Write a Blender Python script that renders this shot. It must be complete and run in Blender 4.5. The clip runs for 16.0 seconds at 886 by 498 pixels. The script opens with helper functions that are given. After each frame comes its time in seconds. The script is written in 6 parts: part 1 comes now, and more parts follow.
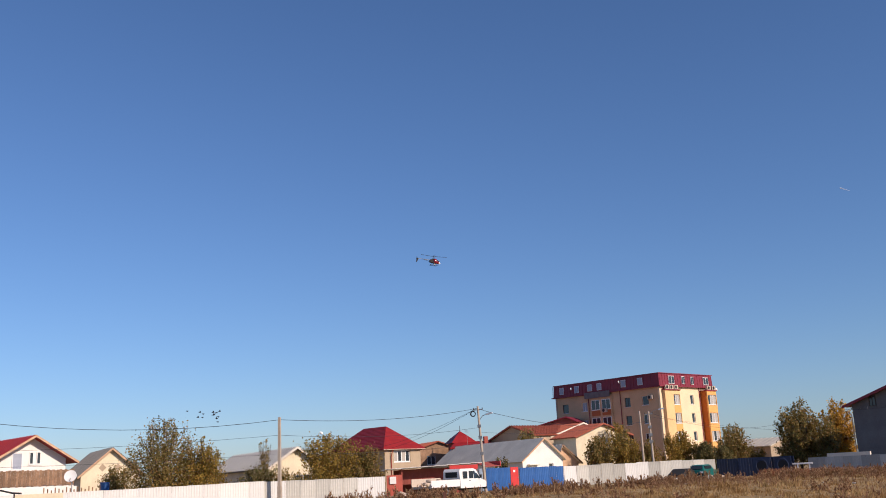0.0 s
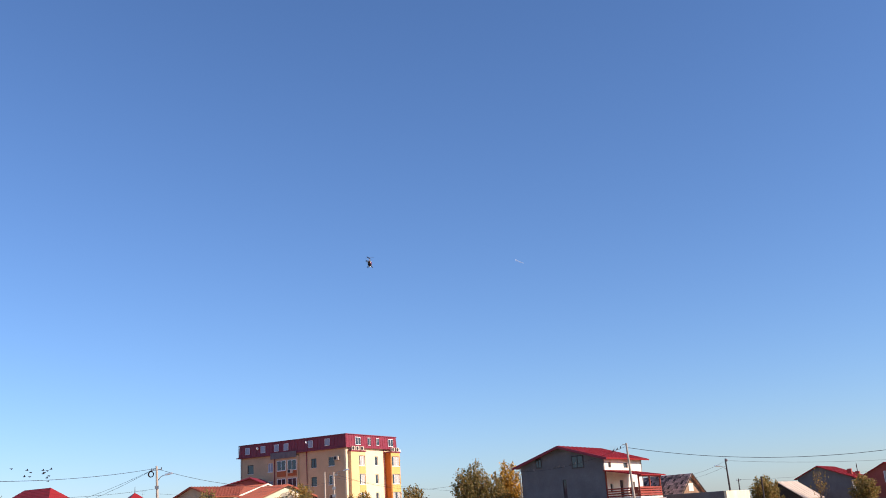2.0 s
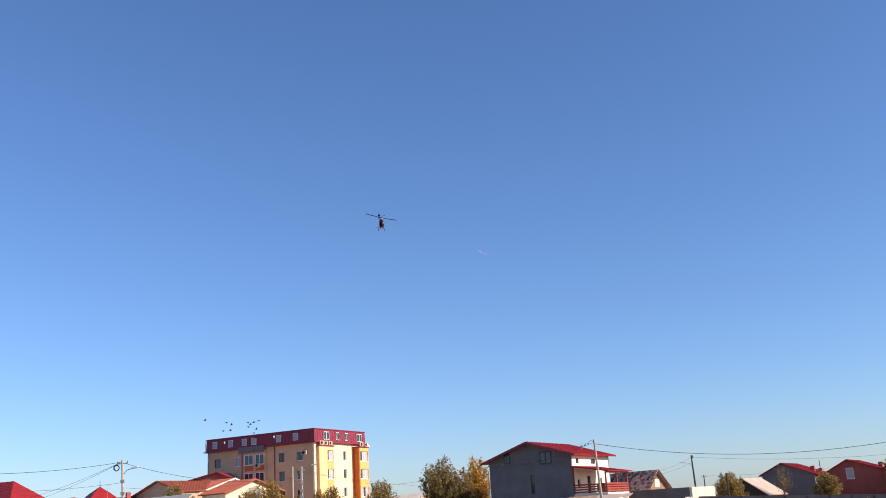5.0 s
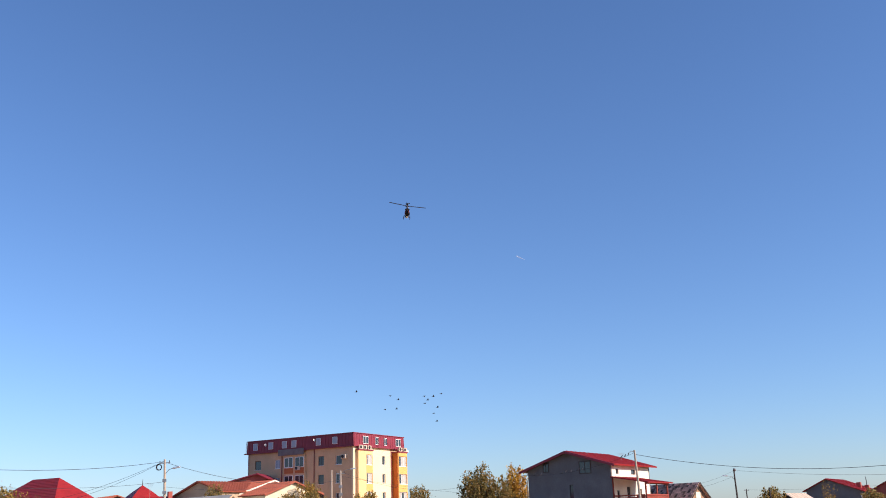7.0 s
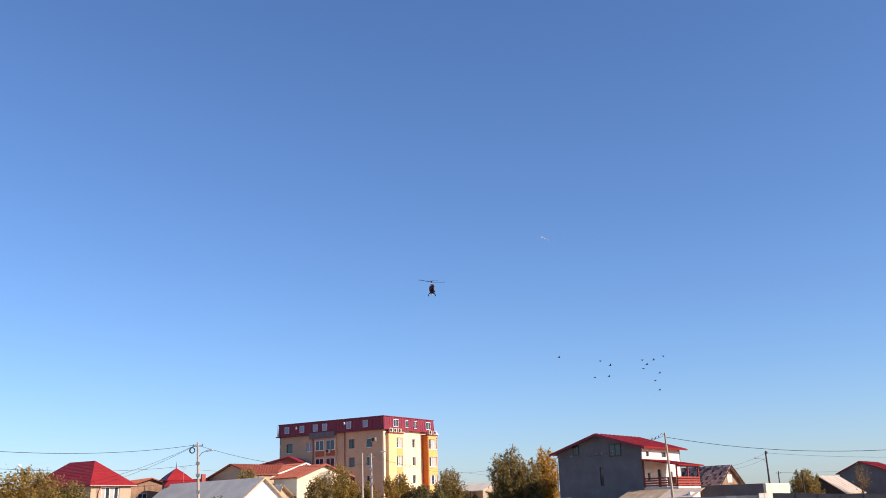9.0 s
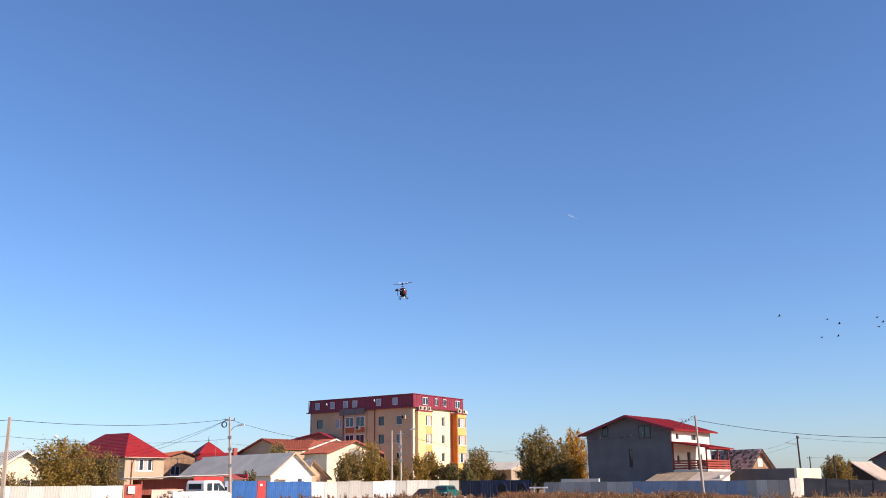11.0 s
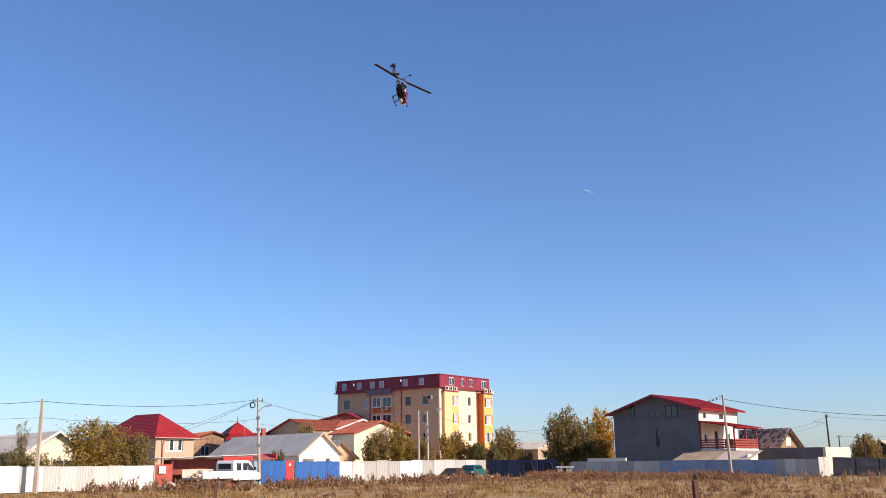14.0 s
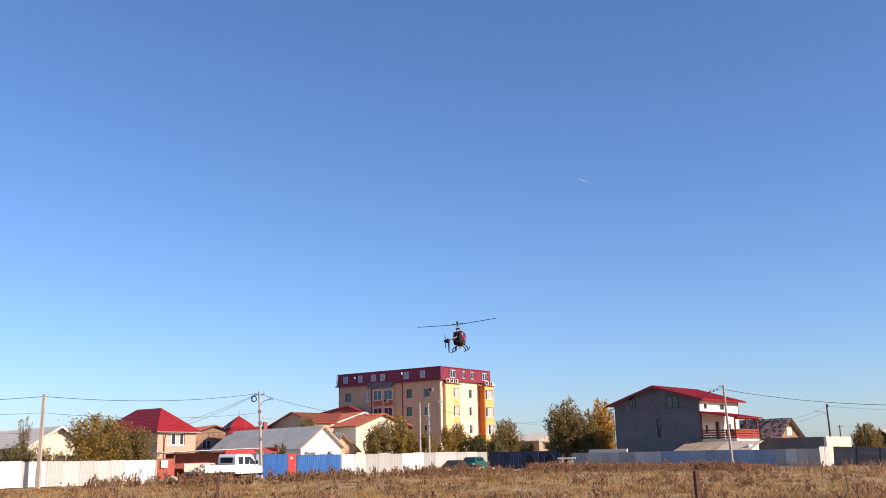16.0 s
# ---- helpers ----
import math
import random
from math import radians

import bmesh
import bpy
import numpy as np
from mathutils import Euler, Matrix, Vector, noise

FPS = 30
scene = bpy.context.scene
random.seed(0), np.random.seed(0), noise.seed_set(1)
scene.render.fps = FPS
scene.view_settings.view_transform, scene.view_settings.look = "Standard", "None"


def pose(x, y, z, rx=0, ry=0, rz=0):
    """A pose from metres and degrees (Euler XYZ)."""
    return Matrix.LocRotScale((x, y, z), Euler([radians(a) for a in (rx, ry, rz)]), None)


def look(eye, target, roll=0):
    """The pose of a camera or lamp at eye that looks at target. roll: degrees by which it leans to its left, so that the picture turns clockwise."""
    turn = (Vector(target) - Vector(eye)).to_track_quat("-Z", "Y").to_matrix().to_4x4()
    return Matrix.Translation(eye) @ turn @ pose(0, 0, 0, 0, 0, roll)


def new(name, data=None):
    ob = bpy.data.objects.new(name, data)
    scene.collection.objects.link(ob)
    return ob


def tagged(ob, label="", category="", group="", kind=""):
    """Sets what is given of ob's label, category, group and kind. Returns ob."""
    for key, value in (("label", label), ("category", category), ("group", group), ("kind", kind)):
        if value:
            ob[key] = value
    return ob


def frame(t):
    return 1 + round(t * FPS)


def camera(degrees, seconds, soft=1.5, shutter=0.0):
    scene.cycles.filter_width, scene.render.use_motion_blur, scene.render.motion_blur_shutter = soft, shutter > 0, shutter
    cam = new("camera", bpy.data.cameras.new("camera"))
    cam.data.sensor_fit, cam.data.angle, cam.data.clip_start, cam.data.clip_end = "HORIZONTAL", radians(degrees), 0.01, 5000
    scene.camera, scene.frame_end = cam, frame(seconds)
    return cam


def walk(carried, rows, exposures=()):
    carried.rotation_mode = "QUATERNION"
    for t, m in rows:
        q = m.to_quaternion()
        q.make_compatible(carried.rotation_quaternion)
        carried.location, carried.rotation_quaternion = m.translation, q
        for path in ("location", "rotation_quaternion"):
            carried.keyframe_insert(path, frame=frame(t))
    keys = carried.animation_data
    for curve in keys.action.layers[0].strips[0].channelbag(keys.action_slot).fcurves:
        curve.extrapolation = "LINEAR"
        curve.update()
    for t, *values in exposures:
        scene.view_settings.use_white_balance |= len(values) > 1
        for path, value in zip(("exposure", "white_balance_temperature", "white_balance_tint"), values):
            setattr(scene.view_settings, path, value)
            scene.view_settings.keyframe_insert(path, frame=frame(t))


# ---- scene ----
# exposure, white balance, sky and sun
EXPOSURES = [(0.0, 0.44, 5450, 16.8), (0.7, 0.59, 5450, 16.8), (1.5, 0.89, 5450, 16.8), (2.1, 1.01, 5450, 16.8), (16.0, 1.01, 5450, 16.8)]
SKY_STRENGTH, SKY_AIR, SKY_DUST, SKY_OZONE, SKY_ALTITUDE = 0.067, 1.0, 0.42, 3.9, 0.0
SUN_STRENGTH, SUN_COLOR = 3.75, (1.0, 0.745, 0.485)
cam = camera(50.35, 16.0, soft=0.95)
EYE = Vector((0.0, 0.0, 1.6))
# seconds, yaw, pitch, roll of a hand-held camera that turns on the spot
CAMERA_ROWS = [
    (0.0, 12.72, 13.47, -2.72),
    (0.2, 11.05, 12.42, -2.77),
    (0.5, 7.33, 11.67, -2.96),
    (0.7, 3.87, 11.64, -2.91),
    (1.0, -1.49, 13.04, -3.04),
    (1.2, -4.09, 14.19, -2.99),
    (1.5, -3.90, 15.59, -2.90),
    (2.0, -6.21, 16.01, -3.57),
    (2.5, -7.70, 16.25, -3.40),
    (3.0, -9.25, 16.34, -3.97),
    (3.5, -9.09, 16.15, -4.07),
    (4.0, -8.69, 15.70, -3.84),
    (4.2, -8.53, 15.34, -3.84),
    (6.3, -7.17, 16.20, -2.59),
    (6.5, -7.06, 15.92, -2.56),
    (7.0, -5.41, 16.13, -1.85),
    (7.5, -3.42, 16.08, -1.40),
    (8.0, -3.38, 15.95, -1.45),
    (8.5, -3.57, 15.88, -1.73),
    (9.0, -3.59, 15.19, -1.80),
    (9.2, -3.52, 14.81, -1.80),
    (11.3, -1.50, 13.97, -0.55),
    (11.5, -1.81, 14.18, -0.71),
    (12.0, -2.01, 14.30, -1.34),
    (12.5, -1.62, 13.70, -1.51),
    (13.0, -1.98, 13.37, -1.30),
    (13.5, -0.83, 13.24, -1.00),
    (14.0, -0.01, 12.81, -0.70),
    (14.5, -0.19, 13.14, -0.56),
    (15.0, -0.30, 12.90, -1.20),
    (15.5, 0.04, 12.49, -1.05),
    (16.0, -0.00, 12.36, -1.10),
]


def gaze(yaw, pitch, roll):
    return pose(EYE.x, EYE.y, EYE.z, 0, 0, yaw) @ pose(0, 0, 0, 90 + pitch) @ pose(0, 0, 0, 0, 0, roll)


walk(cam, [(t, gaze(y, p, r)) for t, y, p, r in CAMERA_ROWS], exposures=EXPOSURES)

# ---- light: a low autumn sun from the side under a clear sky ----
SUN_EL, SUN_AZ = 28.0, 116.0
world = bpy.data.worlds.new("world")
scene.world = world
world.use_nodes = True
wn = world.node_tree.nodes
sky = wn.new("ShaderNodeTexSky")
sky.sky_type, sky.sun_disc = "NISHITA", False
sky.sun_elevation, sky.sun_rotation = radians(SUN_EL), radians(SUN_AZ)
sky.altitude = SKY_ALTITUDE
sky.air_density, sky.dust_density, sky.ozone_density = SKY_AIR, SKY_DUST, SKY_OZONE
world.node_tree.links.new(sky.outputs[0], wn["Background"].inputs[0])
wn["Background"].inputs[1].default_value = SKY_STRENGTH
sun = new("sun", bpy.data.lights.new("sun", "SUN"))
sun.data.energy, sun.data.angle, sun.data.color = SUN_STRENGTH, radians(0.5), SUN_COLOR
to_sun = Vector((math.sin(radians(SUN_AZ)) * math.cos(radians(SUN_EL)), math.cos(radians(SUN_AZ)) * math.cos(radians(SUN_EL)), math.sin(radians(SUN_EL))))
sun.matrix_world = look(to_sun * 100, (0, 0, 0))


# ---- materials ----
def mat(name, color, rough=0.8, metal=0.0, vary=0.25, scale=3.0, stain=0.0, stain_color=(0.1, 0.07, 0.05), bump=0.0, bump_scale=20.0, per=0.0, island=0.0, spec=0.3):
    m = bpy.data.materials.new(name)
    m.use_nodes = True
    n, l = m.node_tree.nodes, m.node_tree.links
    b = n["Principled BSDF"]
    b.inputs["Roughness"].default_value, b.inputs["Metallic"].default_value = rough, metal
    b.inputs["Specular IOR Level"].default_value = spec
    co = n.new("ShaderNodeTexCoord")
    col = n.new("ShaderNodeRGB")
    col.outputs[0].default_value = (*color, 1)
    out = col.outputs[0]

    def scaled(out, fac):
        mul = n.new("ShaderNodeVectorMath")
        mul.operation = "SCALE"
        l.new(out, mul.inputs[0])
        l.new(fac, mul.inputs["Scale"])
        return mul.outputs[0]

    def ranged(value, lo, hi, a=0.0, b2=1.0):
        r = n.new("ShaderNodeMapRange")
        r.inputs["From Min"].default_value, r.inputs["From Max"].default_value = a, b2
        r.inputs["To Min"].default_value, r.inputs["To Max"].default_value = lo, hi
        l.new(value, r.inputs["Value"])
        return r.outputs[0]

    if vary:
        for s, v in ((scale, vary), (scale * 9, vary * 0.6)):
            t = n.new("ShaderNodeTexNoise")
            t.inputs["Scale"].default_value, t.inputs["Detail"].default_value = s, 4
            l.new(co.outputs["Object"], t.inputs["Vector"])
            out = scaled(out, ranged(t.outputs[0], 1 - v, 1 + v, 0.25, 0.75))
    if stain:
        t = n.new("ShaderNodeTexNoise")
        t.inputs["Scale"].default_value, t.inputs["Detail"].default_value = scale * 0.6, 6
        l.new(co.outputs["Object"], t.inputs["Vector"])
        mix = n.new("ShaderNodeMix")
        mix.data_type = "RGBA"
        l.new(ranged(t.outputs[0], 0, stain, 0.52, 0.72), mix.inputs["Factor"])
        l.new(out, mix.inputs["A"])
        mix.inputs["B"].default_value = (*stain_color, 1)
        out = mix.outputs["Result"]
    if per:
        oi = n.new("ShaderNodeObjectInfo")
        out = scaled(out, ranged(oi.outputs["Random"], 1 - per, 1 + per))
    if island:
        g = n.new("ShaderNodeNewGeometry")
        out = scaled(out, ranged(g.outputs["Random Per Island"], 1 - island, 1 + island))
    l.new(out, b.inputs["Base Color"])
    if bump:
        t = n.new("ShaderNodeTexNoise")
        t.inputs["Scale"].default_value, t.inputs["Detail"].default_value = bump_scale, 5
        l.new(co.outputs["Object"], t.inputs["Vector"])
        bp = n.new("ShaderNodeBump")
        bp.inputs["Strength"].default_value, bp.inputs["Distance"].default_value = bump, 0.03
        l.new(t.outputs[0], bp.inputs["Height"])
        l.new(bp.outputs[0], b.inputs["Normal"])
    return m


def leaf_mat(name, colors, trans=0.35, patch=None):
    m = bpy.data.materials.new(name)
    m.use_nodes = True
    n, l = m.node_tree.nodes, m.node_tree.links
    b = n["Principled BSDF"]
    g = n.new("ShaderNodeNewGeometry")
    ramp = n.new("ShaderNodeValToRGB")
    ramp.color_ramp.elements[0].color = (*colors[0], 1)
    ramp.color_ramp.elements[1].color = (*colors[-1], 1)
    for i, c in enumerate(colors[1:-1]):
        e = ramp.color_ramp.elements.new((i + 1) / (len(colors) - 1))
        e.color = (*c, 1)
    l.new(g.outputs["Random Per Island"], ramp.inputs[0])
    out = ramp.outputs[0]
    if patch:
        co, big = n.new("ShaderNodeTexCoord"), n.new("ShaderNodeTexNoise")
        big.inputs["Scale"].default_value, big.inputs["Detail"].default_value = 0.22, 5
        l.new(co.outputs["Object"], big.inputs["Vector"])
        r = n.new("ShaderNodeMapRange")
        r.inputs["From Min"].default_value, r.inputs["From Max"].default_value = 0.42, 0.62
        l.new(big.outputs[0], r.inputs["Value"])
        mx = n.new("ShaderNodeMix")
        mx.data_type, mx.blend_type = "RGBA", "MULTIPLY"
        l.new(r.outputs[0], mx.inputs["Factor"])
        l.new(out, mx.inputs["A"])
        mx.inputs["B"].default_value = (*patch, 1)
        out = mx.outputs["Result"]
    l.new(out, b.inputs["Base Color"])
    b.inputs["Roughness"].default_value = 0.6
    b.inputs["Specular IOR Level"].default_value = 0.25
    tr = n.new("ShaderNodeBsdfTranslucent")
    l.new(out, tr.inputs[0])
    mix = n.new("ShaderNodeMixShader")
    mix.inputs[0].default_value = trans
    l.new(b.outputs[0], mix.inputs[1])
    l.new(tr.outputs[0], mix.inputs[2])
    l.new(mix.outputs[0], n["Material Output"].inputs[0])
    return m


# block's render: tan darkened for the shaded side, yellow brightened for the sunny one
M_TAN_SHADED = mat("cream_render_shaded", (0.60, 0.40, 0.24), 0.9, vary=0.10, scale=0.6, bump=0.2)
M_YELLOW_LIT = mat("yellow_render_lit", (0.82, 0.65, 0.42), 0.9, vary=0.08, scale=0.6, bump=0.2)
# bay orange as the sun-facing front shows it
M_AMBER_LIT = mat("amber_render_lit", (0.78, 0.42, 0.13), 0.9, vary=0.08, scale=0.6, bump=0.2)
M_APRICOT = mat("apricot_render", (0.81, 0.53, 0.25), 0.9, vary=0.08, scale=0.6, bump=0.2)
# loggia orange with the long wall's shade mixed into the base
M_LOGGIA_SHADED = mat("loggia_orange_shaded", (0.40, 0.13, 0.05), 0.9, vary=0.1, scale=0.6)
# same bay orange, deepened for the side turned from the sun
M_ORANGE_SHADED = mat("orange_render_shaded", (0.47, 0.13, 0.018), 0.9, vary=0.10, scale=0.6, bump=0.2)
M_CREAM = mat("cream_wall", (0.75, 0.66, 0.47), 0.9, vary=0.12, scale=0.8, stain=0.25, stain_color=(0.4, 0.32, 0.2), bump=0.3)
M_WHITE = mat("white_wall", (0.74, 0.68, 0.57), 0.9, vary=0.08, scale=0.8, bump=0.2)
M_TANSHEET = mat("pale_tan_sheet", (0.55, 0.46, 0.36), 0.7, vary=0.12, scale=0.8)
M_BEIGE = mat("beige_wall", (0.42, 0.335, 0.23), 0.9, vary=0.12, scale=0.8, bump=0.3)
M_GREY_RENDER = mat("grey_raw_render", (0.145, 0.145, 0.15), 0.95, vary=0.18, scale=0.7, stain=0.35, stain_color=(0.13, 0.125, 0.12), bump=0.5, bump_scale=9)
M_CRIMSON = mat("crimson_sheet_metal", (0.215, 0.027, 0.046), 0.5, vary=0.10, scale=1.0, spec=0.35)
M_REDROOF = mat("red_metal_tile", (0.27, 0.016, 0.016), 0.5, vary=0.15, scale=1.2, bump=0.2, spec=0.3)
M_REDHOUSE = mat("dark_red_render", (0.36, 0.10, 0.075), 0.9, vary=0.15, scale=0.9, bump=0.3)
M_TILE = mat("orange_red_tile", (0.31, 0.085, 0.045), 0.7, vary=0.2, scale=1.5, bump=0.4)
M_ZINC = mat("galvanised_sheet", (0.15, 0.15, 0.145), 0.6, 0.0, vary=0.15, scale=0.8, stain=0.3, stain_color=(0.22, 0.2, 0.18))
M_GREYROOF = mat("grey_fibre_cement", (0.60, 0.56, 0.46), 0.85, vary=0.12, scale=0.6, stain=0.3, stain_color=(0.38, 0.36, 0.30))
M_OLDROOF = mat("weathered_brown_tiles", (0.50, 0.30, 0.22), 0.9, vary=0.45, scale=1.4, stain=0.4, stain_color=(0.06, 0.05, 0.045), bump=0.6, island=0.3)
M_OLDTILE = mat("weathered_roof_tile", (0.43, 0.28, 0.22), 0.9, vary=0.3, scale=2.0, bump=0.4, per=0.85)
M_RUST = mat("rusty_sheet", (0.40, 0.32, 0.22), 0.75, 0.0, vary=0.25, scale=0.6, stain=0.8, stain_color=(0.30, 0.15, 0.06), island=0.2)
M_WOOD = mat("weathered_wood", (0.26, 0.165, 0.10), 0.85, vary=0.3, scale=2.5, per=0.25, island=0.2)
M_VERGE = mat("light_wood_verge", (0.55, 0.36, 0.22), 0.8, vary=0.2, scale=2.0)
M_REDWOOD = mat("red_brown_stained_wood", (0.30, 0.06, 0.035), 0.6, vary=0.2, scale=2.0, per=0.15)
M_SHEET_WHITE = mat("white_coated_sheet", (0.67, 0.67, 0.64), 0.55, vary=0.08, scale=0.9, stain=0.2, stain_color=(0.5, 0.45, 0.38), per=0.06, spec=0.4)
M_SHEET_PALE = mat("galvanised_fence_sheet", (0.46, 0.455, 0.41), 0.6, 0.0, vary=0.14, scale=0.9, stain=0.3, stain_color=(0.36, 0.33, 0.3), per=0.24)
M_SHEET_BLUE = mat("blue_painted_sheet", (0.024, 0.10, 0.32), 0.55, vary=0.12, scale=0.8, stain=0.45, stain_color=(0.10, 0.20, 0.42), per=0.10, spec=0.4)
M_SHEET_PALEBLUE = mat("faded_pale_blue_sheet", (0.25, 0.32, 0.42), 0.6, vary=0.15, scale=0.8, stain=0.4, stain_color=(0.36, 0.36, 0.35), per=0.16)
M_SHEET_DARKBLUE = mat("dark_blue_sheet", (0.028, 0.04, 0.08), 0.6, vary=0.2, scale=0.8, stain=0.4, stain_color=(0.025, 0.025, 0.03), per=0.2)
M_RED = mat("red_painted_metal", (0.55, 0.04, 0.035), 0.5, vary=0.12, scale=1.2, spec=0.4)
M_FADED = mat("faded_red_panel", (0.42, 0.10, 0.07), 0.7, vary=0.2, scale=1.2)
M_REDBROWN = mat("red_brown_panel", (0.28, 0.075, 0.055), 0.7, vary=0.2, scale=1.0)
M_CONCRETE = mat("pale_concrete", (0.42, 0.36, 0.29), 0.9, vary=0.15, scale=1.5, bump=0.4)
M_DARKPOLE = mat("dark_tarred_wood", (0.06, 0.05, 0.045), 0.85, vary=0.2, scale=3)
M_WIRE = mat("black_cable", (0.03, 0.03, 0.035), 0.6, vary=0)
M_STEEL = mat("grey_steel", (0.30, 0.31, 0.32), 0.4, 0.6, vary=0.1)
M_RUSTPOST = mat("rusty_iron_post", (0.10, 0.045, 0.032), 0.85, vary=0.3, scale=5, bump=0.5)
M_GLASS = mat("window_glass", (0.03, 0.04, 0.05), 0.06, vary=0, spec=0.6)
M_FRAME = mat("white_window_frame", (0.78, 0.78, 0.76), 0.5, vary=0.03)
M_DARKFRAME = mat("dark_window_frame", (0.05, 0.04, 0.04), 0.5, vary=0.05)
M_SHUTTER = mat("blue_grey_blind", (0.34, 0.38, 0.46), 0.7, vary=0.08)
M_CURTAIN = mat("pane_with_pale_curtain", (0.42, 0.40, 0.36), 0.12, vary=0.1, scale=3, spec=0.5)
M_GREYPANEL = mat("weathered_grey_panel", (0.17, 0.15, 0.155), 0.8, vary=0.2, scale=1.5)
M_DARKCONC = mat("dark_weathered_concrete", (0.052, 0.056, 0.07), 0.9, vary=0.25, scale=1.2, stain=0.3, stain_color=(0.05, 0.05, 0.05), per=0.15)
M_WHITEWASH = mat("whitewashed_wall", (0.80, 0.78, 0.73), 0.9, vary=0.08, scale=0.8, bump=0.2)
M_BARK = mat("brown_bark", (0.11, 0.075, 0.05), 0.95, vary=0.3, scale=6, bump=0.8)
M_CARWHITE = mat("white_car_paint", (0.78, 0.78, 0.76), 0.3, vary=0.03, spec=0.5)
M_TEAL = mat("teal_car_paint", (0.015, 0.13, 0.12), 0.3, vary=0.06, spec=0.5)
M_BLACK = mat("black_rubber", (0.025, 0.025, 0.025), 0.8, vary=0.1)
M_DARKPLASTIC = mat("dark_plastic", (0.03, 0.03, 0.034), 0.6, vary=0.05, spec=0.2)
M_CARBON = mat("black_carbon", (0.015, 0.015, 0.018), 0.5, vary=0.1, scale=30, spec=0.2)
M_CANOPY = mat("glossy_red_canopy", (0.21, 0.007, 0.024), 0.25, vary=0.05, spec=0.5)
M_MAROON = mat("dark_maroon_shell", (0.075, 0.008, 0.022), 0.4, vary=0.1, spec=0.4)
M_ALU = mat("brushed_aluminium", (0.72, 0.72, 0.74), 0.3, 0.8, vary=0.05)
M_BIRD = mat("dark_grey_feathers", (0.035, 0.035, 0.042), 0.8, vary=0.2, scale=20)
M_TRAIL = mat("white_ice_cloud", (0.9, 0.9, 0.9), 0.9, vary=0.03)
thin = M_TRAIL.node_tree.nodes.new("ShaderNodeBsdfTransparent")
haze = M_TRAIL.node_tree.nodes.new("ShaderNodeMixShader")
haze.inputs[0].default_value = 0.26
M_TRAIL.node_tree.links.new(thin.outputs[0], haze.inputs[1])
M_TRAIL.node_tree.links.new(M_TRAIL.node_tree.nodes["Principled BSDF"].outputs[0], haze.inputs[2])
M_TRAIL.node_tree.links.new(haze.outputs[0], M_TRAIL.node_tree.nodes["Material Output"].inputs[0])
M_RUBBLE = mat("pale_rubble", (0.42, 0.34, 0.26), 0.9, vary=0.3, scale=2, per=0.3)
L_OLIVE = leaf_mat("olive_green_leaves", [(0.11, 0.115, 0.035), (0.25, 0.205, 0.06), (0.36, 0.265, 0.085), (0.31, 0.18, 0.07)], 0.45, (1.15, 1.06, 0.85))
L_AUTUMN = leaf_mat("yellow_brown_leaves", [(0.16, 0.14, 0.04), (0.38, 0.27, 0.05), (0.50, 0.33, 0.05), (0.27, 0.14, 0.05)], 0.42, (0.75, 0.80, 0.9))
L_GREEN = leaf_mat("dark_green_leaves", [(0.08, 0.09, 0.03), (0.17, 0.16, 0.055), (0.26, 0.22, 0.08), (0.27, 0.18, 0.07)], 0.42)
L_YELLOW = leaf_mat("golden_yellow_leaves", [(0.26, 0.17, 0.04), (0.58, 0.34, 0.035), (0.66, 0.40, 0.045), (0.38, 0.20, 0.04)])
L_GRASS = leaf_mat("dry_grass_blades", [(0.30, 0.20, 0.07), (0.47, 0.32, 0.13), (0.62, 0.45, 0.20), (0.36, 0.20, 0.085)], 0.4, (0.62, 0.52, 0.42))
L_WEED = leaf_mat("brown_dry_weeds", [(0.14, 0.068, 0.036), (0.27, 0.14, 0.07), (0.39, 0.235, 0.12), (0.50, 0.36, 0.19)], 0.4)
L_RUST = leaf_mat("rust_red_dry_grass", [(0.20, 0.07, 0.035), (0.34, 0.13, 0.06), (0.42, 0.20, 0.09), (0.46, 0.30, 0.15)], 0.4)
L_FRESH = leaf_mat("fresh_green_grass", [(0.06, 0.11, 0.025), (0.10, 0.17, 0.035), (0.15, 0.2, 0.05)], 0.4)


def ground_mat():
    m = mat("dry_grass_ground", (0.32, 0.22, 0.09), 0.95, vary=0.3, scale=0.35, stain=0.5, stain_color=(0.17, 0.12, 0.05), bump=0.8, bump_scale=6)
    return m


M_GROUND = ground_mat()


# ---- mesh helpers ----
def mesh_of(name, bm, material):
    me = bpy.data.meshes.new(name)
    bm.normal_update()
    bm.to_mesh(me)
    bm.free()
    me.materials.append(material)
    return me


def part(name, bm, material, parent, label="", at=None):
    ob = new(name, mesh_of(name, bm, material))
    ob.parent = parent
    if at is not None:
        ob.matrix_basis = at
    if label:
        ob["label"] = label
    return ob


def thing(name, m, label, category, group=""):
    ob = new(name)
    ob.empty_display_size = 0.2
    ob.matrix_basis = m
    return tagged(ob, label, category, group)


def box(bm, x0, x1, y0, y1, z0, z1, m=None):
    vs = [bm.verts.new(Vector(p) if m is None else m @ Vector(p)) for p in
          ((x0, y0, z0), (x1, y0, z0), (x1, y1, z0), (x0, y1, z0), (x0, y0, z1), (x1, y0, z1), (x1, y1, z1), (x0, y1, z1))]
    for f in ((3, 2, 1, 0), (4, 5, 6, 7), (0, 1, 5, 4), (1, 2, 6, 5), (2, 3, 7, 6), (3, 0, 4, 7)):
        bm.faces.new([vs[i] for i in f])
    return vs


def boxed(*a, m=None):
    bm = bmesh.new()
    box(bm, *a, m=m)
    return bm


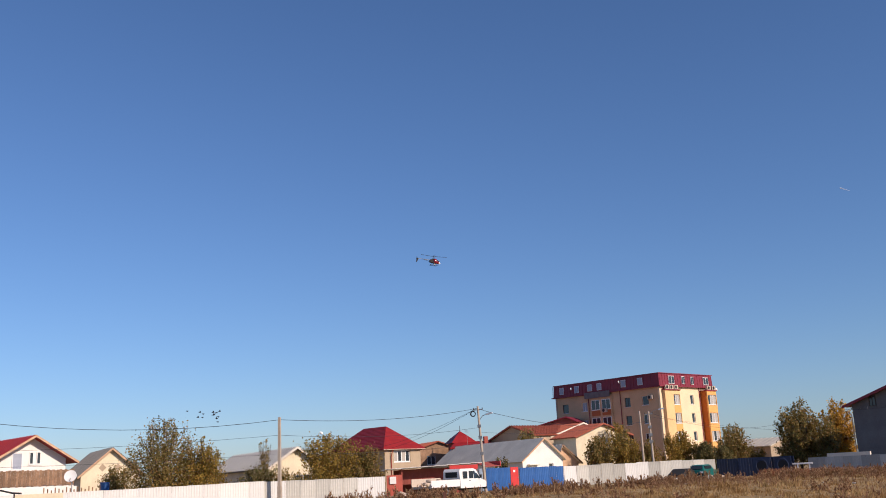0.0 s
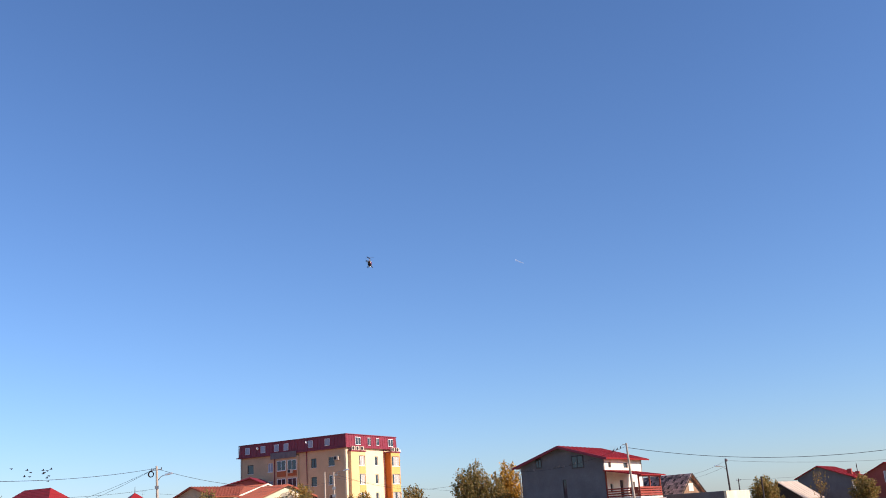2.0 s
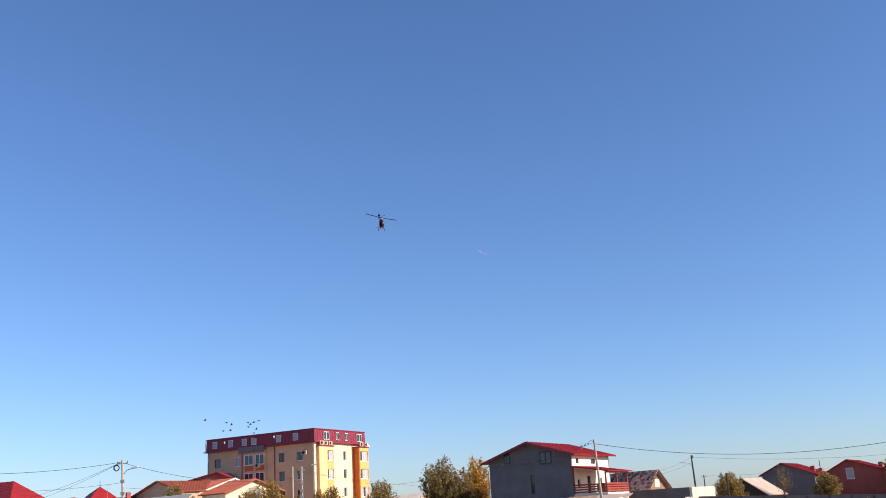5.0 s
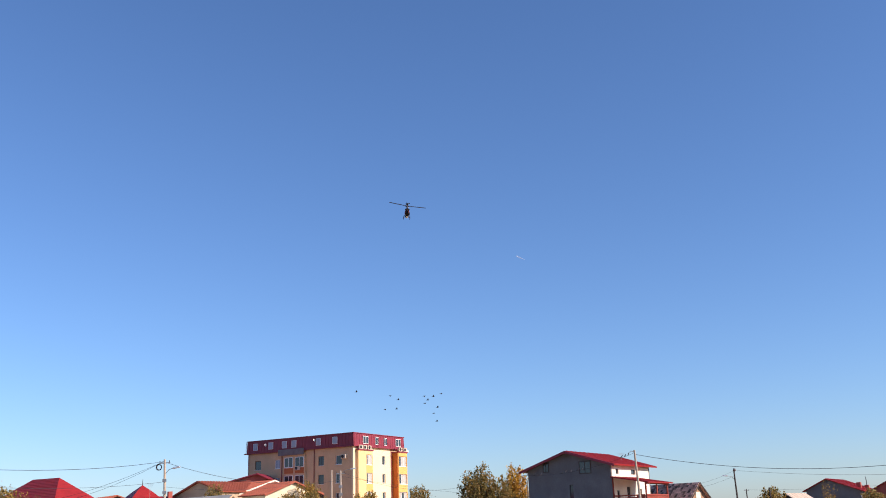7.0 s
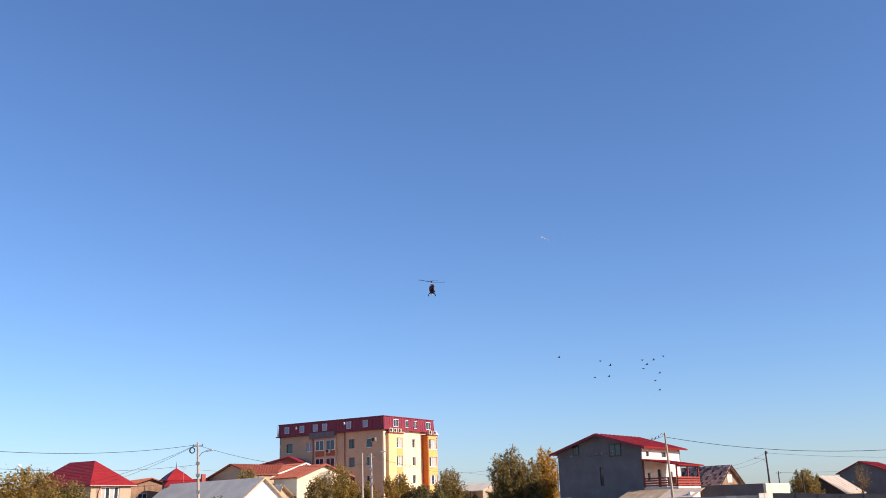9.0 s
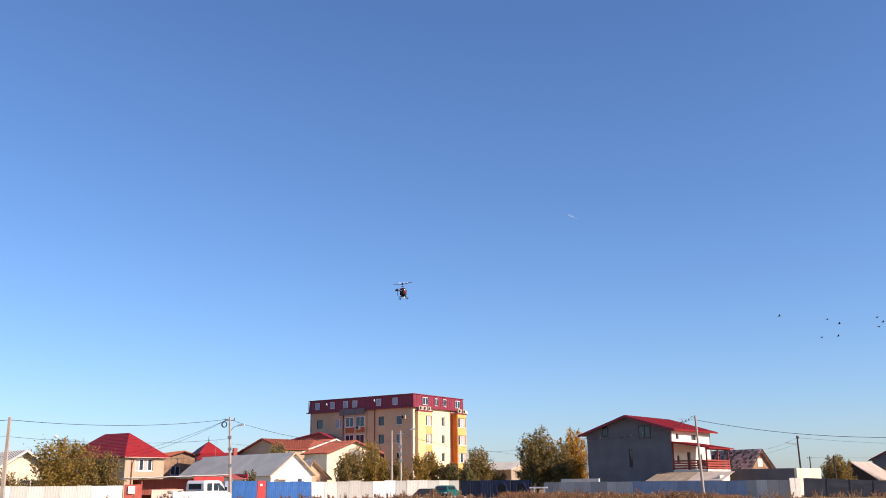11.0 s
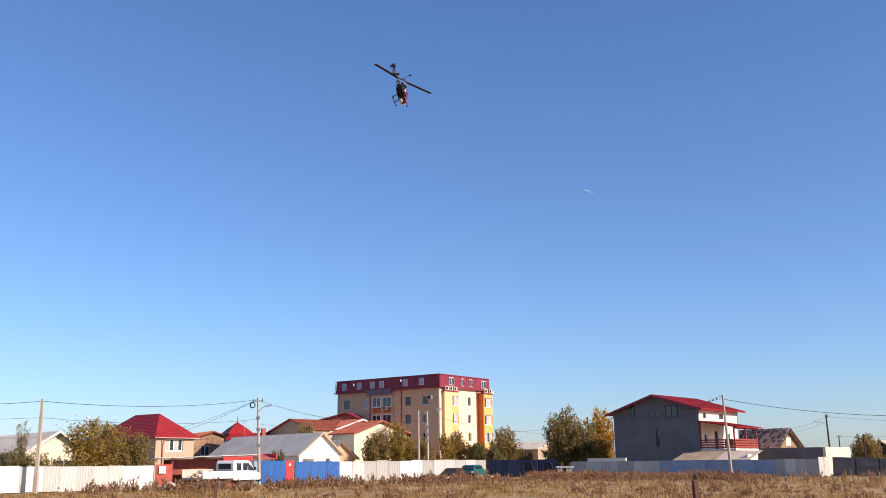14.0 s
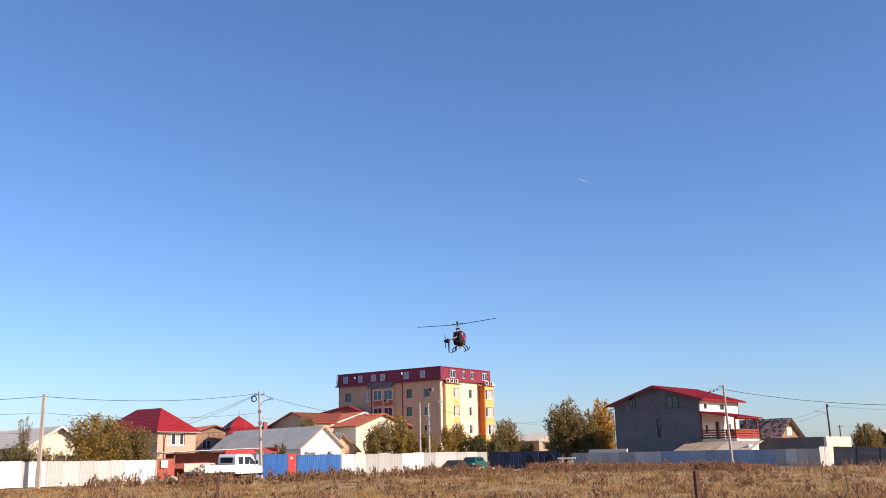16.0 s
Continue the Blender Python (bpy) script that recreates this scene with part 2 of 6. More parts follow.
def bevelled(bm, w=0.02, n=1):
    bmesh.ops.bevel(bm, geom=list(bm.edges), offset=w, segments=n, affect="EDGES", profile=0.7)
    return bm


def slab(bm, pts, t):
    """A flat plate of thickness t under the outline pts (anticlockwise from outside)."""
    p = [Vector(q) for q in pts]
    n = sum((p[i].cross(p[(i + 1) % len(p)]) for i in range(len(p))), Vector()).normalized()
    a = [bm.verts.new(q) for q in p]
    b = [bm.verts.new(q - n * t) for q in p]
    bm.faces.new(a)
    bm.faces.new(b[::-1])
    for i in range(len(p)):
        j = (i + 1) % len(p)
        bm.faces.new((a[j], a[i], b[i], b[j]))


def tube(bm, pts, r0, r1=None, sides=6):
    """A round bar through the points, tapering from r0 to r1."""
    pts = [Vector(p) for p in pts]
    r1 = r0 if r1 is None else r1
    rings = []
    for i, p in enumerate(pts):
        d = (pts[min(i + 1, len(pts) - 1)] - pts[max(i - 1, 0)]).normalized()
        e = d.orthogonal().normalized() if i == 0 else (rings_e - d * rings_e.dot(d)).normalized()
        rings_e = e
        f = d.cross(e)
        r = r0 + (r1 - r0) * i / (len(pts) - 1)
        rings.append([bm.verts.new(p + (e * math.cos(2 * math.pi * k / sides) + f * math.sin(2 * math.pi * k / sides)) * r) for k in range(sides)])
    for a, b in zip(rings, rings[1:]):
        for k in range(sides):
            bm.faces.new((a[k], a[(k + 1) % sides], b[(k + 1) % sides], b[k]))
    bm.faces.new(rings[0][::-1])
    bm.faces.new(rings[-1])


def tubed(*a, **k):
    bm = bmesh.new()
    tube(bm, *a, **k)
    return bm


def loft(bm, sections):
    """A closed skin over rings of points with equal counts."""
    rings = [[bm.verts.new(p) for p in s] for s in sections]
    n = len(rings[0])
    for a, b in zip(rings, rings[1:]):
        for k in range(n):
            bm.faces.new((a[k], a[(k + 1) % n], b[(k + 1) % n], b[k]))
    bm.faces.new(rings[0][::-1])
    bm.faces.new(rings[-1])


def wall(bm, a, b, z0, z1, holes=(), t=0.25, gable=None):
    """A wall from a to b (outside on the right hand) with openings (s0, s1, z0, z1) cut through; gable: (s, z) of its peak."""
    a, b = Vector(a).to_2d(), Vector(b).to_2d()
    w = (b - a).length
    d = (b - a) / w
    o = Vector((d.y, -d.x))

    def pt(s, z, k):
        q = a + d * s - o * (t * k)
        return Vector((q.x, q.y, z))

    xs = sorted({0, w, *(h[0] for h in holes), *(h[1] for h in holes)})
    zs = sorted({z0, z1, *(h[2] for h in holes), *(h[3] for h in holes)})
    solid = lambda i, j: 0 <= i < len(xs) - 1 and 0 <= j < len(zs) - 1 and not any(
        h[0] - 1e-4 < (xs[i] + xs[i + 1]) / 2 < h[1] and h[2] < (zs[j] + zs[j + 1]) / 2 < h[3] for h in holes)
    quad = lambda *p: bm.faces.new([bm.verts.new(q) for q in p])
    for i in range(len(xs) - 1):
        for j in range(len(zs) - 1):
            if not solid(i, j):
                continue
            x0, x1, y0, y1 = xs[i], xs[i + 1], zs[j], zs[j + 1]
            quad(pt(x0, y0, 0), pt(x1, y0, 0), pt(x1, y1, 0), pt(x0, y1, 0))
            quad(pt(x1, y0, 1), pt(x0, y0, 1), pt(x0, y1, 1), pt(x1, y1, 1))
            if not solid(i - 1, j):
                quad(pt(x0, y0, 1), pt(x0, y0, 0), pt(x0, y1, 0), pt(x0, y1, 1))
            if not solid(i + 1, j):
                quad(pt(x1, y0, 0), pt(x1, y0, 1), pt(x1, y1, 1), pt(x1, y1, 0))
            if not solid(i, j - 1):
                quad(pt(x0, y0, 1), pt(x1, y0, 1), pt(x1, y0, 0), pt(x0, y0, 0))
            if not solid(i, j + 1):
                quad(pt(x0, y1, 0), pt(x1, y1, 0), pt(x1, y1, 1), pt(x0, y1, 1))
    if gable:
        slab(bm, [pt(0, z1, 0), pt(w, z1, 0), pt(gable[0], gable[1], 0)], t)


def window(parent, a, b, hole, panes=2, frame_mat=None, glass=None, sill=True, depth=0.12, name="window", bar=0.07):
    """A window in the opening `hole` of the wall a-b: frame with bars, a pane each, a sill."""
    a, b = Vector(a).to_2d(), Vector(b).to_2d()
    d = (b - a).normalized()
    ang = math.atan2(d.y, d.x)
    s0, s1, z0, z1 = hole
    q = a + d * s0
    m = Matrix.Translation((q.x, q.y, z0)) @ Matrix.Rotation(ang, 4, "Z")
    w, h = s1 - s0, z1 - z0
    bm = bmesh.new()
    y0, y1 = depth, depth + 0.06
    step = (w - bar) / panes
    wall(bm, (0, y0), (w, y0), 0, h, [(k * step + bar, (k + 1) * step, bar, h - bar) for k in range(panes)], y1 - y0)
    bmesh.ops.remove_doubles(bm, verts=bm.verts, dist=0.0005)
    win = part(name, bm, frame_mat or M_FRAME, parent, at=m)
    for k in range(panes):
        part("pane", boxed(k * step + bar, (k + 1) * step, y0 + 0.02, y0 + 0.035, bar, h - bar), (glass[k % len(glass)] if isinstance(glass, tuple) else glass or M_GLASS), win)
    if sill:
        part("sill", boxed(-0.06, w + 0.06, -0.05, y0 - 0.005, -0.05, -0.005), M_FRAME, win)
    return win


def ribbed(bm, e0, e1, r0, r1, n, t, h=0.05):
    """A roof sheet between the eaves e0-e1 and the ridge r0-r1, folded into n raised ribs, t thick."""
    e0, e1, r0, r1 = (Vector(v) for v in (e0, e1, r0, r1))
    nrm = (e1 - e0).cross(r0 - e0).normalized()
    prof = [(0.0, 0.0)]
    for k in range(n):
        for u, v in ((0.40, 0), (0.44, 1), (0.56, 1), (0.60, 0)):
            prof.append(((k + u) / n, v * h))
    prof.append((1.0, 0.0))
    rows = []
    for a, b, top in ((e0, e1, True), (r0, r1, True), (r0, r1, False), (e0, e1, False)):
        rows.append([bm.verts.new(a.lerp(b, u) + nrm * (v if top else -t)) for u, v in prof])
    m = len(prof)
    for p, q in zip(rows, rows[1:] + rows[:1]):
        for k in range(m - 1):
            bm.faces.new((p[k], p[k + 1], q[k + 1], q[k]))
    bm.faces.new([r[0] for r in rows])
    bm.faces.new([r[-1] for r in rows][::-1])


def gable_roof(parent, w, length, zl, zr, peak, over=0.35, t=0.12, material=None, seam=0.6, ends=0.4, label="", rib=0.05):
    """Two ribbed slopes over a house whose gable is w wide: eaves at zl and zr, peak (s, z)."""
    s, z = peak
    kl, kr = (z - zl) / s, (z - zr) / (w - s)
    n = max(3, int(length / (seam or 0.6)))
    up = t + 0.01
    for side in (0, 1):
        bm = bmesh.new()
        if side == 0:
            ribbed(bm, (-over, length + ends, zl - kl * over + up), (-over, -ends, zl - kl * over + up), (s, length + ends, z + up), (s, -ends, z + up), n, t, rib)
        else:
            ribbed(bm, (w + over, -ends, zr - kr * over + up), (w + over, length + ends, zr - kr * over + up), (s + 0.002, -ends, z + up), (s + 0.002, length + ends, z + up), n, t, rib)
        part("roof_slope", bm, material, parent, label)


def verge(parent, w, zl, zr, peak, material, over=0.35, y=-0.46, h=0.18):
    s, z = peak
    kl, kr = (z - zl) / s, (z - zr) / (w - s)
    for x0, z0, x1, z1 in ((-over, zl - kl * over, s, z), (s + 0.003, z, w + over, zr - kr * over)):
        bm = bmesh.new()
        slab(bm, [(x0, y, z0 - h + 0.15), (x1, y, z1 - h + 0.15), (x1, y, z1 + 0.16), (x0, y, z0 + 0.16)], 0.05)
        part("verge_board", bm, material, parent)


def gable_house(name, x, y, rz, w, length, zl, zr, peak, wall_mat, roof_mat, label, category="house", front=(), left=(), right=(), seam=0.0, over=0.35, ends=0.4, rib=0.05,
                verge_mat=None, panes=2, frame_mat=None, base=0.0):
    """A house with its gable in the local plane y = 0: openings per wall, roof slopes, verge boards and a chimney-free ridge."""
    h = thing(name, pose(x, y, 0, 0, 0, rz), label, category)
    for a, b, zt, holes, gab in (((0, 0), (w, 0), min(zl, zr), front, None), ((w, 0), (w, length), zr, right, None),
                                 ((w, length), (0, length), min(zl, zr), (), None), ((0, length), (0, 0), zl, left, None)):
        bm = bmesh.new()
        ins = 0.25
        if a == (0, 0):
            wall(bm, a, b, base, zt, holes)
            slab(bm, [(0, 0, zt), (w, 0, zt), (w, 0, zr), (peak[0], 0, peak[1]), (0, 0, zl + 0.001)], 0.25)
        elif a == (w, length):
            wall(bm, a, b, base, zt)
            slab(bm, [(w, length, zt), (0, length, zt), (0, length, zl + 0.001), (peak[0], length, peak[1]), (w, length, zr)], 0.25)
        elif a == (w, 0):
            wall(bm, (w, ins), (w, length - ins), base, zt, holes)
        else:
            wall(bm, (0, length - ins), (0, ins), base, zt, holes)
        part("wall", bm, wall_mat, h)
    for hole in front:
        window(h, (0, 0), (w, 0), hole, panes if hole[1] - hole[0] > 0.7 else 1, frame_mat)
    for hole in right:
        window(h, (w, 0.25), (w, length), hole, panes if hole[1] - hole[0] > 0.7 else 1, frame_mat)
    for hole in left:
        window(h, (0, length - 0.25), (0, 0), hole, panes if hole[1] - hole[0] > 0.7 else 1, frame_mat)
    gable_roof(h, w, length, zl, zr, peak, over, material=roof_mat, seam=seam, ends=ends, rib=rib)
    if verge_mat:
        verge(h, w, zl, zr, peak, verge_mat, over, y=-ends - 0.06)
    return h


# ---- ground ----
def ground():
    bm = bmesh.new()
    n = 60
    vs = {}
    for i in range(n + 1):
        for j in range(n + 1):
            u, v = (i / n * 2 - 1), (j / n * 2 - 1)
            x, y = 1500 * u * abs(u) ** 1.6, 60 + 1500 * v * abs(v) ** 1.6
            near = max(0.0, 1 - math.hypot(x, y - 40) / 70)
            z = 0.10 * near * (noise.noise((x * 0.12, y * 0.12, 0)) - 0.25)
            vs[i, j] = bm.verts.new((x, y, z - 0.01))
    for i in range(n):
        for j in range(n):
            bm.faces.new((vs[i, j], vs[i + 1, j], vs[i + 1, j + 1], vs[i, j + 1]))
    for f in bm.faces:
        f.smooth = True
    ob = new("ground", mesh_of("ground", bm, M_GROUND))
    tagged(ob, "dry grassy waste ground with brown autumn weeds", "ground", kind="structure")


ground()


# ---- apartment block ----
def apartment():
    W, L, H, E = 12.45, 19.4, 12.22, 14.07
    ob = thing("apartment_block", pose(-0.74, 136.0, 0, 0, 0, 54.1), "five-storey tan and orange apartment block with crimson mansard roof", "building")
    rows = (9.86, 7.28, 4.70, 2.12)
    # end wall, lit by the sun; its base colour carries that light too
    holes = [(7.15, 7.95, z, z + 1.3) for z in rows]
    bm = bmesh.new()
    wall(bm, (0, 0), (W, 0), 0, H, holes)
    part("wall", bm, M_YELLOW_LIT, ob, "rendered end wall, sunlight put into its pale yellow")
    for h in holes:
        window(ob, (0, 0), (W, 0), h, 1)
    # long wall: read from its far corner, so s runs towards the near one
    lh = []
    for z in rows:
        for l0, l1 in ((17.0, 18.2), (13.3, 14.3), (5.2, 6.2), (2.0, 3.1)):
            lh.append((L - l1, L - l0, z, z + 1.3))
    # this side's shade is partly painted: a darker base than the end wall
    bm = bmesh.new()
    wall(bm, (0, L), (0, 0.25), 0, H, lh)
    part("wall", bm, M_TAN_SHADED, ob, "rendered long wall, shade put into its tan")
    for k, h in enumerate(lh):
        window(ob, (0, L), (0, 0), h, 2 if k % 3 else 1, M_FRAME if k % 2 else M_DARKFRAME, M_SHUTTER if k % 4 == 1 else M_GLASS)
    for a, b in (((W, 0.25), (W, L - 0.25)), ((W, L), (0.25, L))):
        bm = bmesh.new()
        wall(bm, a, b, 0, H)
        part("wall", bm, M_TAN_SHADED, ob)
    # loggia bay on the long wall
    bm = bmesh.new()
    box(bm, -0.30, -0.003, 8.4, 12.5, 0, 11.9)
    part("bay", bm, M_TAN_SHADED, ob)
    for z in rows:
        for y0, y1 in ((8.6, 10.2), (10.6, 12.2)):
            bm = bmesh.new()
            box(bm, -0.36, -0.304, y0, y1, z - 0.85, z - 0.06)
            # parapet colour is dimmed to look shaded
            part("parapet", bm, M_LOGGIA_SHADED, ob, "orange loggia parapet, browned by painted shade")
            window(ob, (-0.30, y1), (-0.30, y0), (0, y1 - y0, z, z + 1.45), 2, depth=-0.07)
    # projecting bays on the end wall; left sides take darker, shade-painted colours
    for s0, s1, p, w0, front, side in ((0.55, 4.05, 0.5, 1.95, M_APRICOT, M_TAN_SHADED), (9.7, 12.0, 1.2, 0.1, M_AMBER_LIT, M_ORANGE_SHADED)):
        bm = bmesh.new()
        bh = [(w0, s1 - s0 - 0.1, z - 0.15, z + 1.3) for z in rows]
        wall(bm, (s0, -p), (s1, -p), 1.2, 11.7, bh, 0.2)
        part("bay", bm, front, ob, "orange bay front with white windows")
        for h in bh:
            window(ob, (s0, -p), (s1, -p), h, 3, glass=((M_CURTAIN, M_GLASS, M_CURTAIN), (M_GLASS, M_CURTAIN, M_CURTAIN))[int(h[2]) % 2])
        bm = bmesh.new()
        box(bm, s0, s0 + 0.2, -p + 0.2, -0.003, 1.2, 11.7)
        part("bay_side", bm, side, ob)
        bm = bmesh.new()
        box(bm, s1 - 0.2, s1, -p + 0.2, -0.003, 1.2, 11.7)
        part("bay_side", bm, front, ob)
        if front is M_APRICOT:
            for z in rows:
                part("parapet", boxed(s0 + w0, s1 - 0.05, -p - 0.03, -p - 0.003, z - 1.2, z - 0.2), M_AMBER_LIT, ob, "amber panel under a window")
        part("bay_roof", boxed(s0 - 0.1, s1 + 0.1, -p - 0.12, -0.003, 11.7, 11.85), M_CRIMSON, ob)
        part("bay_floor", boxed(s0, s1, -p, -0.003, 1.05, 1.2), M_TAN_SHADED, ob)
    # roof edge, mansard, flat top
    part("cornice", boxed(-0.45, W + 0.45, -0.45, L + 0.6, H, H + 0.14), M_CRIMSON, ob)
    bm = bmesh.new()
    o, i, z0 = 0.28, 0.20, H + 0.14
    lo = [(-o, -o), (W + o, -o), (W + o, L + o), (-o, L + o)]
    hi = [(-i, -i), (W + i, -i), (W + i, L + i), (-i, L + i)]
    loft(bm, [[Vector((*p, z0)) for p in lo], [Vector((*p, E)) for p in hi]])
    for k in range(34):
        y = k * 0.6
        slab(bm, [(-o - 0.03, y, z0), (-o - 0.03, y - 0.05, z0), (-i - 0.03, y - 0.05, E), (-i - 0.03, y, E)], 0.03)
    for k in range(22):
        x = k * 0.6
        slab(bm, [(x - 0.05, -o - 0.03, z0), (x, -o - 0.03, z0), (x, -i - 0.03, E), (x - 0.05, -i - 0.03, E)], 0.03)
    part("mansard", bm, M_CRIMSON, ob, "crimson sheet metal mansard")
    part("roof_cap", boxed(-0.3, W + 0.3, -0.3, L + 0.3, E, E + 0.10), M_CRIMSON, ob)
    for y in (17.9, 14.9, 12.3, 10.5, 6.0, 3.0):
        q = z0 + 0.35
        bm = bmesh.new()
        box(bm, -0.34, 0.1, y - 0.42, y + 0.42, q, q + 1.0)
        d = part("dormer", bm, M_FRAME, ob, "white framed roof window")
        part("pane", boxed(-0.352, -0.342, y - 0.37, y + 0.37, q + 0.05, q + 0.95), M_SHUTTER, d)
    for x in (2.6, 5.4, 7.6, 11.0):
        q, ww = z0 + 0.3, (0.65 if x in (2.6, 11.0) else 0.36)
        bm = bmesh.new()
        box(bm, x - ww, x + ww, -0.34, 0.1, q, q + 1.1)
        d = part("dormer", bm, M_FRAME, ob, "white framed roof window")
        for k in (-1, 1):
            part("pane", boxed(x + k * ww * 0.5 - ww * 0.42, x + k * ww * 0.5 + ww * 0.42, -0.355, -0.342, q + 0.07, q + 1.03), M_GLASS, d)
    part("balcony_panel", bevelled(boxed(-0.52, -0.46, 8.5, 13.3, H - 0.6, H + 0.28), 0.01), M_GREYPANEL, ob, "weathered grey balcony front")
    for y in (12.9, 6.9, 19.4):
        part("downpipe", tubed([(-0.09, y, 0.2), (-0.09, y, H)], 0.06), M_CRIMSON, ob)
    part("downpipe", tubed([(0.6, -0.09, 0.2), (0.6, -0.09, H)], 0.05), M_CRIMSON, ob)
    part("downpipe", tubed([(9.4, -0.09, 0.2), (9.4, -0.09, H)], 0.05), M_CRIMSON, ob)

    def ac(m):
        bm = boxed(-0.42, 0.42, -0.30, 0, 0, 0.58)
        bevelled(bm, 0.03)
        a = part("air_conditioner", bm, M_TANSHEET, ob, "white outdoor air conditioning unit", at=m)
        part("fan_grille", tubed([(-0.1, -0.302, 0.29), (-0.1, -0.33, 0.29)], 0.23, sides=14), M_DARKPLASTIC, a)

    for x, y in ((1.2, -0.25), (2.2, -0.25), (3.3, -0.25), (10.3, -0.95), (11.5, -0.95)):
        ac(pose(x, y, 11.86))
    ac(pose(-0.02, 1.55, 10.6, 0, 0, -90))
    ac(pose(-0.38, 9.6, 9.4, 0, 0, -90))
    # satellite dishes
    for x, y, z in ((12.3, -1.2, 12.0), (-0.4, 6.6, 13.5), (-0.4, 15.8, 13.4)):
        bm = bmesh.new()
        bmesh.ops.create_cone(bm, cap_ends=True, segments=16, radius1=0.22, radius2=0.07, depth=0.09, matrix=Matrix.Translation((x, y, z)) @ Matrix.Rotation(radians(80), 4, "X"))
        part("satellite_dish", bm, M_FRAME, ob)


apartment()


# ---- grey unfinished house with red roof and balcony ----
def grey_house():
    W, L = 10.34, 10.4
    zl, zr, peak = 6.9, 7.1, (5.2, 8.62)
    front = [(2.0, 2.75, 6.55, 7.7), (6.55, 8.0, 6.2, 7.55), (5.2, 5.65, 3.1, 5.1)]
    # the two attic windows stand in the gable, above the level of the eaves
    h = thing("grey_house", pose(19.33, 109.64, 0, 0, 0, -40), "unfinished grey rendered house with red metal roof", "house")
    bm = bmesh.new()
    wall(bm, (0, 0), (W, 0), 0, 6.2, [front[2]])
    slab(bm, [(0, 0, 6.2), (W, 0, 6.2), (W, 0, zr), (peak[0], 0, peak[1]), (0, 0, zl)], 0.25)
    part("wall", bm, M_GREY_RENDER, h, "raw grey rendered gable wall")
    window(h, (0, 0), (W, 0), front[2], 1, M_DARKFRAME, sill=False)
    for q in front[:2]:
        window(h, (0, 0), (W, 0), q, 2, M_DARKFRAME, depth=-0.065, sill=False, bar=0.09)
    bm = bmesh.new()
    rh = [(1.0, 1.7, 6.05, 6.6), (5.0, 6.2, 6.05, 6.6), (1.0, 1.7, 3.4, 4.3), (3.6, 4.6, 2.75, 4.7), (6.8, 7.6, 3.3, 4.5)]
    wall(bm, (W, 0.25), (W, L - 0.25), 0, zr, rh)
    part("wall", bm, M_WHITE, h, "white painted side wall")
    for q in rh:
        window(h, (W, 0.25), (W, L), q, 1, M_DARKFRAME, sill=False)
    for a, b, z in (((W, L), (0, L), 6.2), ((0, L - 0.25), (0, 0.25), zl)):
        bm = bmesh.new()
        wall(bm, a, b, 0, z)
        part("wall", bm, M_GREY_RENDER, h)
    bm = bmesh.new()
    slab(bm, [(W, L, 6.2), (0, L, 6.2), (0, L, zl), (peak[0], L, peak[1]), (W, L, zr)], 0.25)
    part("wall", bm, M_GREY_RENDER, h)
    gable_roof(h, W, L, zl, zr, peak, 0.75, 0.16, M_REDROOF, 0.9, 0.65)
    verge(h, W, zl, zr, peak, M_CRIMSON, 0.75, -0.71, 0.26)
    # deep balcony on the sunny side, over the nearer part of the wall
    D, P = 3.85, 6.1
    part("balcony_slab", boxed(W + 0.003, W + D + 0.05, 0.1, P, 2.55, 2.75), M_WHITE, h)
    bm = bmesh.new()
    ribbed(bm, (W + D + 0.5, -0.25, 5.0), (W + D + 0.5, P + 0.5, 5.0), (W, -0.25, 5.75), (W, P + 0.5, 5.75), 9, 0.12, 0.03)
    part("porch_roof", bm, M_REDROOF, h)
    part("porch_beam", boxed(W + D - 0.06, W + D + 0.08, 0.0, P + 0.2, 4.78, 4.95), M_REDWOOD, h)
    for x, y in ((D - 0.05, 0.12), (D - 0.05, P * 0.5), (D - 0.05, P - 0.15), (0.05, 0.12)):
        part("porch_post", boxed(W + x - 0.07, W + x + 0.07, y, y + 0.14, 2.75, 4.78 if x > 1 else 5.6), M_REDWOOD, h)
    for k in range(4):
        z = 2.84 + k * 0.25
        part("railing_board", boxed(W + D + 0.03, W + D + 0.07, 0.1, P, z, z + 0.17), M_REDWOOD, h)
        part("railing_board", boxed(W + 0.13, W + D - 0.13, 0.06, 0.10, z, z + 0.15), M_REDWOOD, h)
        part("railing_board", boxed(W + 0.1, W + D, P - 0.04, P, z, z + 0.17), M_REDWOOD, h)
    for x, y in ((D - 0.3, 0.4), (D - 0.3, 3.0), (D - 0.3, 5.6)):
        part("balcony_pillar", boxed(W + x, W + x + 0.25, y, y + 0.25, 0, 2.55), M_WHITE, h)
    part("downpipe", tubed([(-0.65, -0.2, 6.3), (-0.1, -0.12, 5.9), (-0.1, -0.12, 0.3)], 0.06), M_VERGE, h, "pale drain pipe")


grey_house()


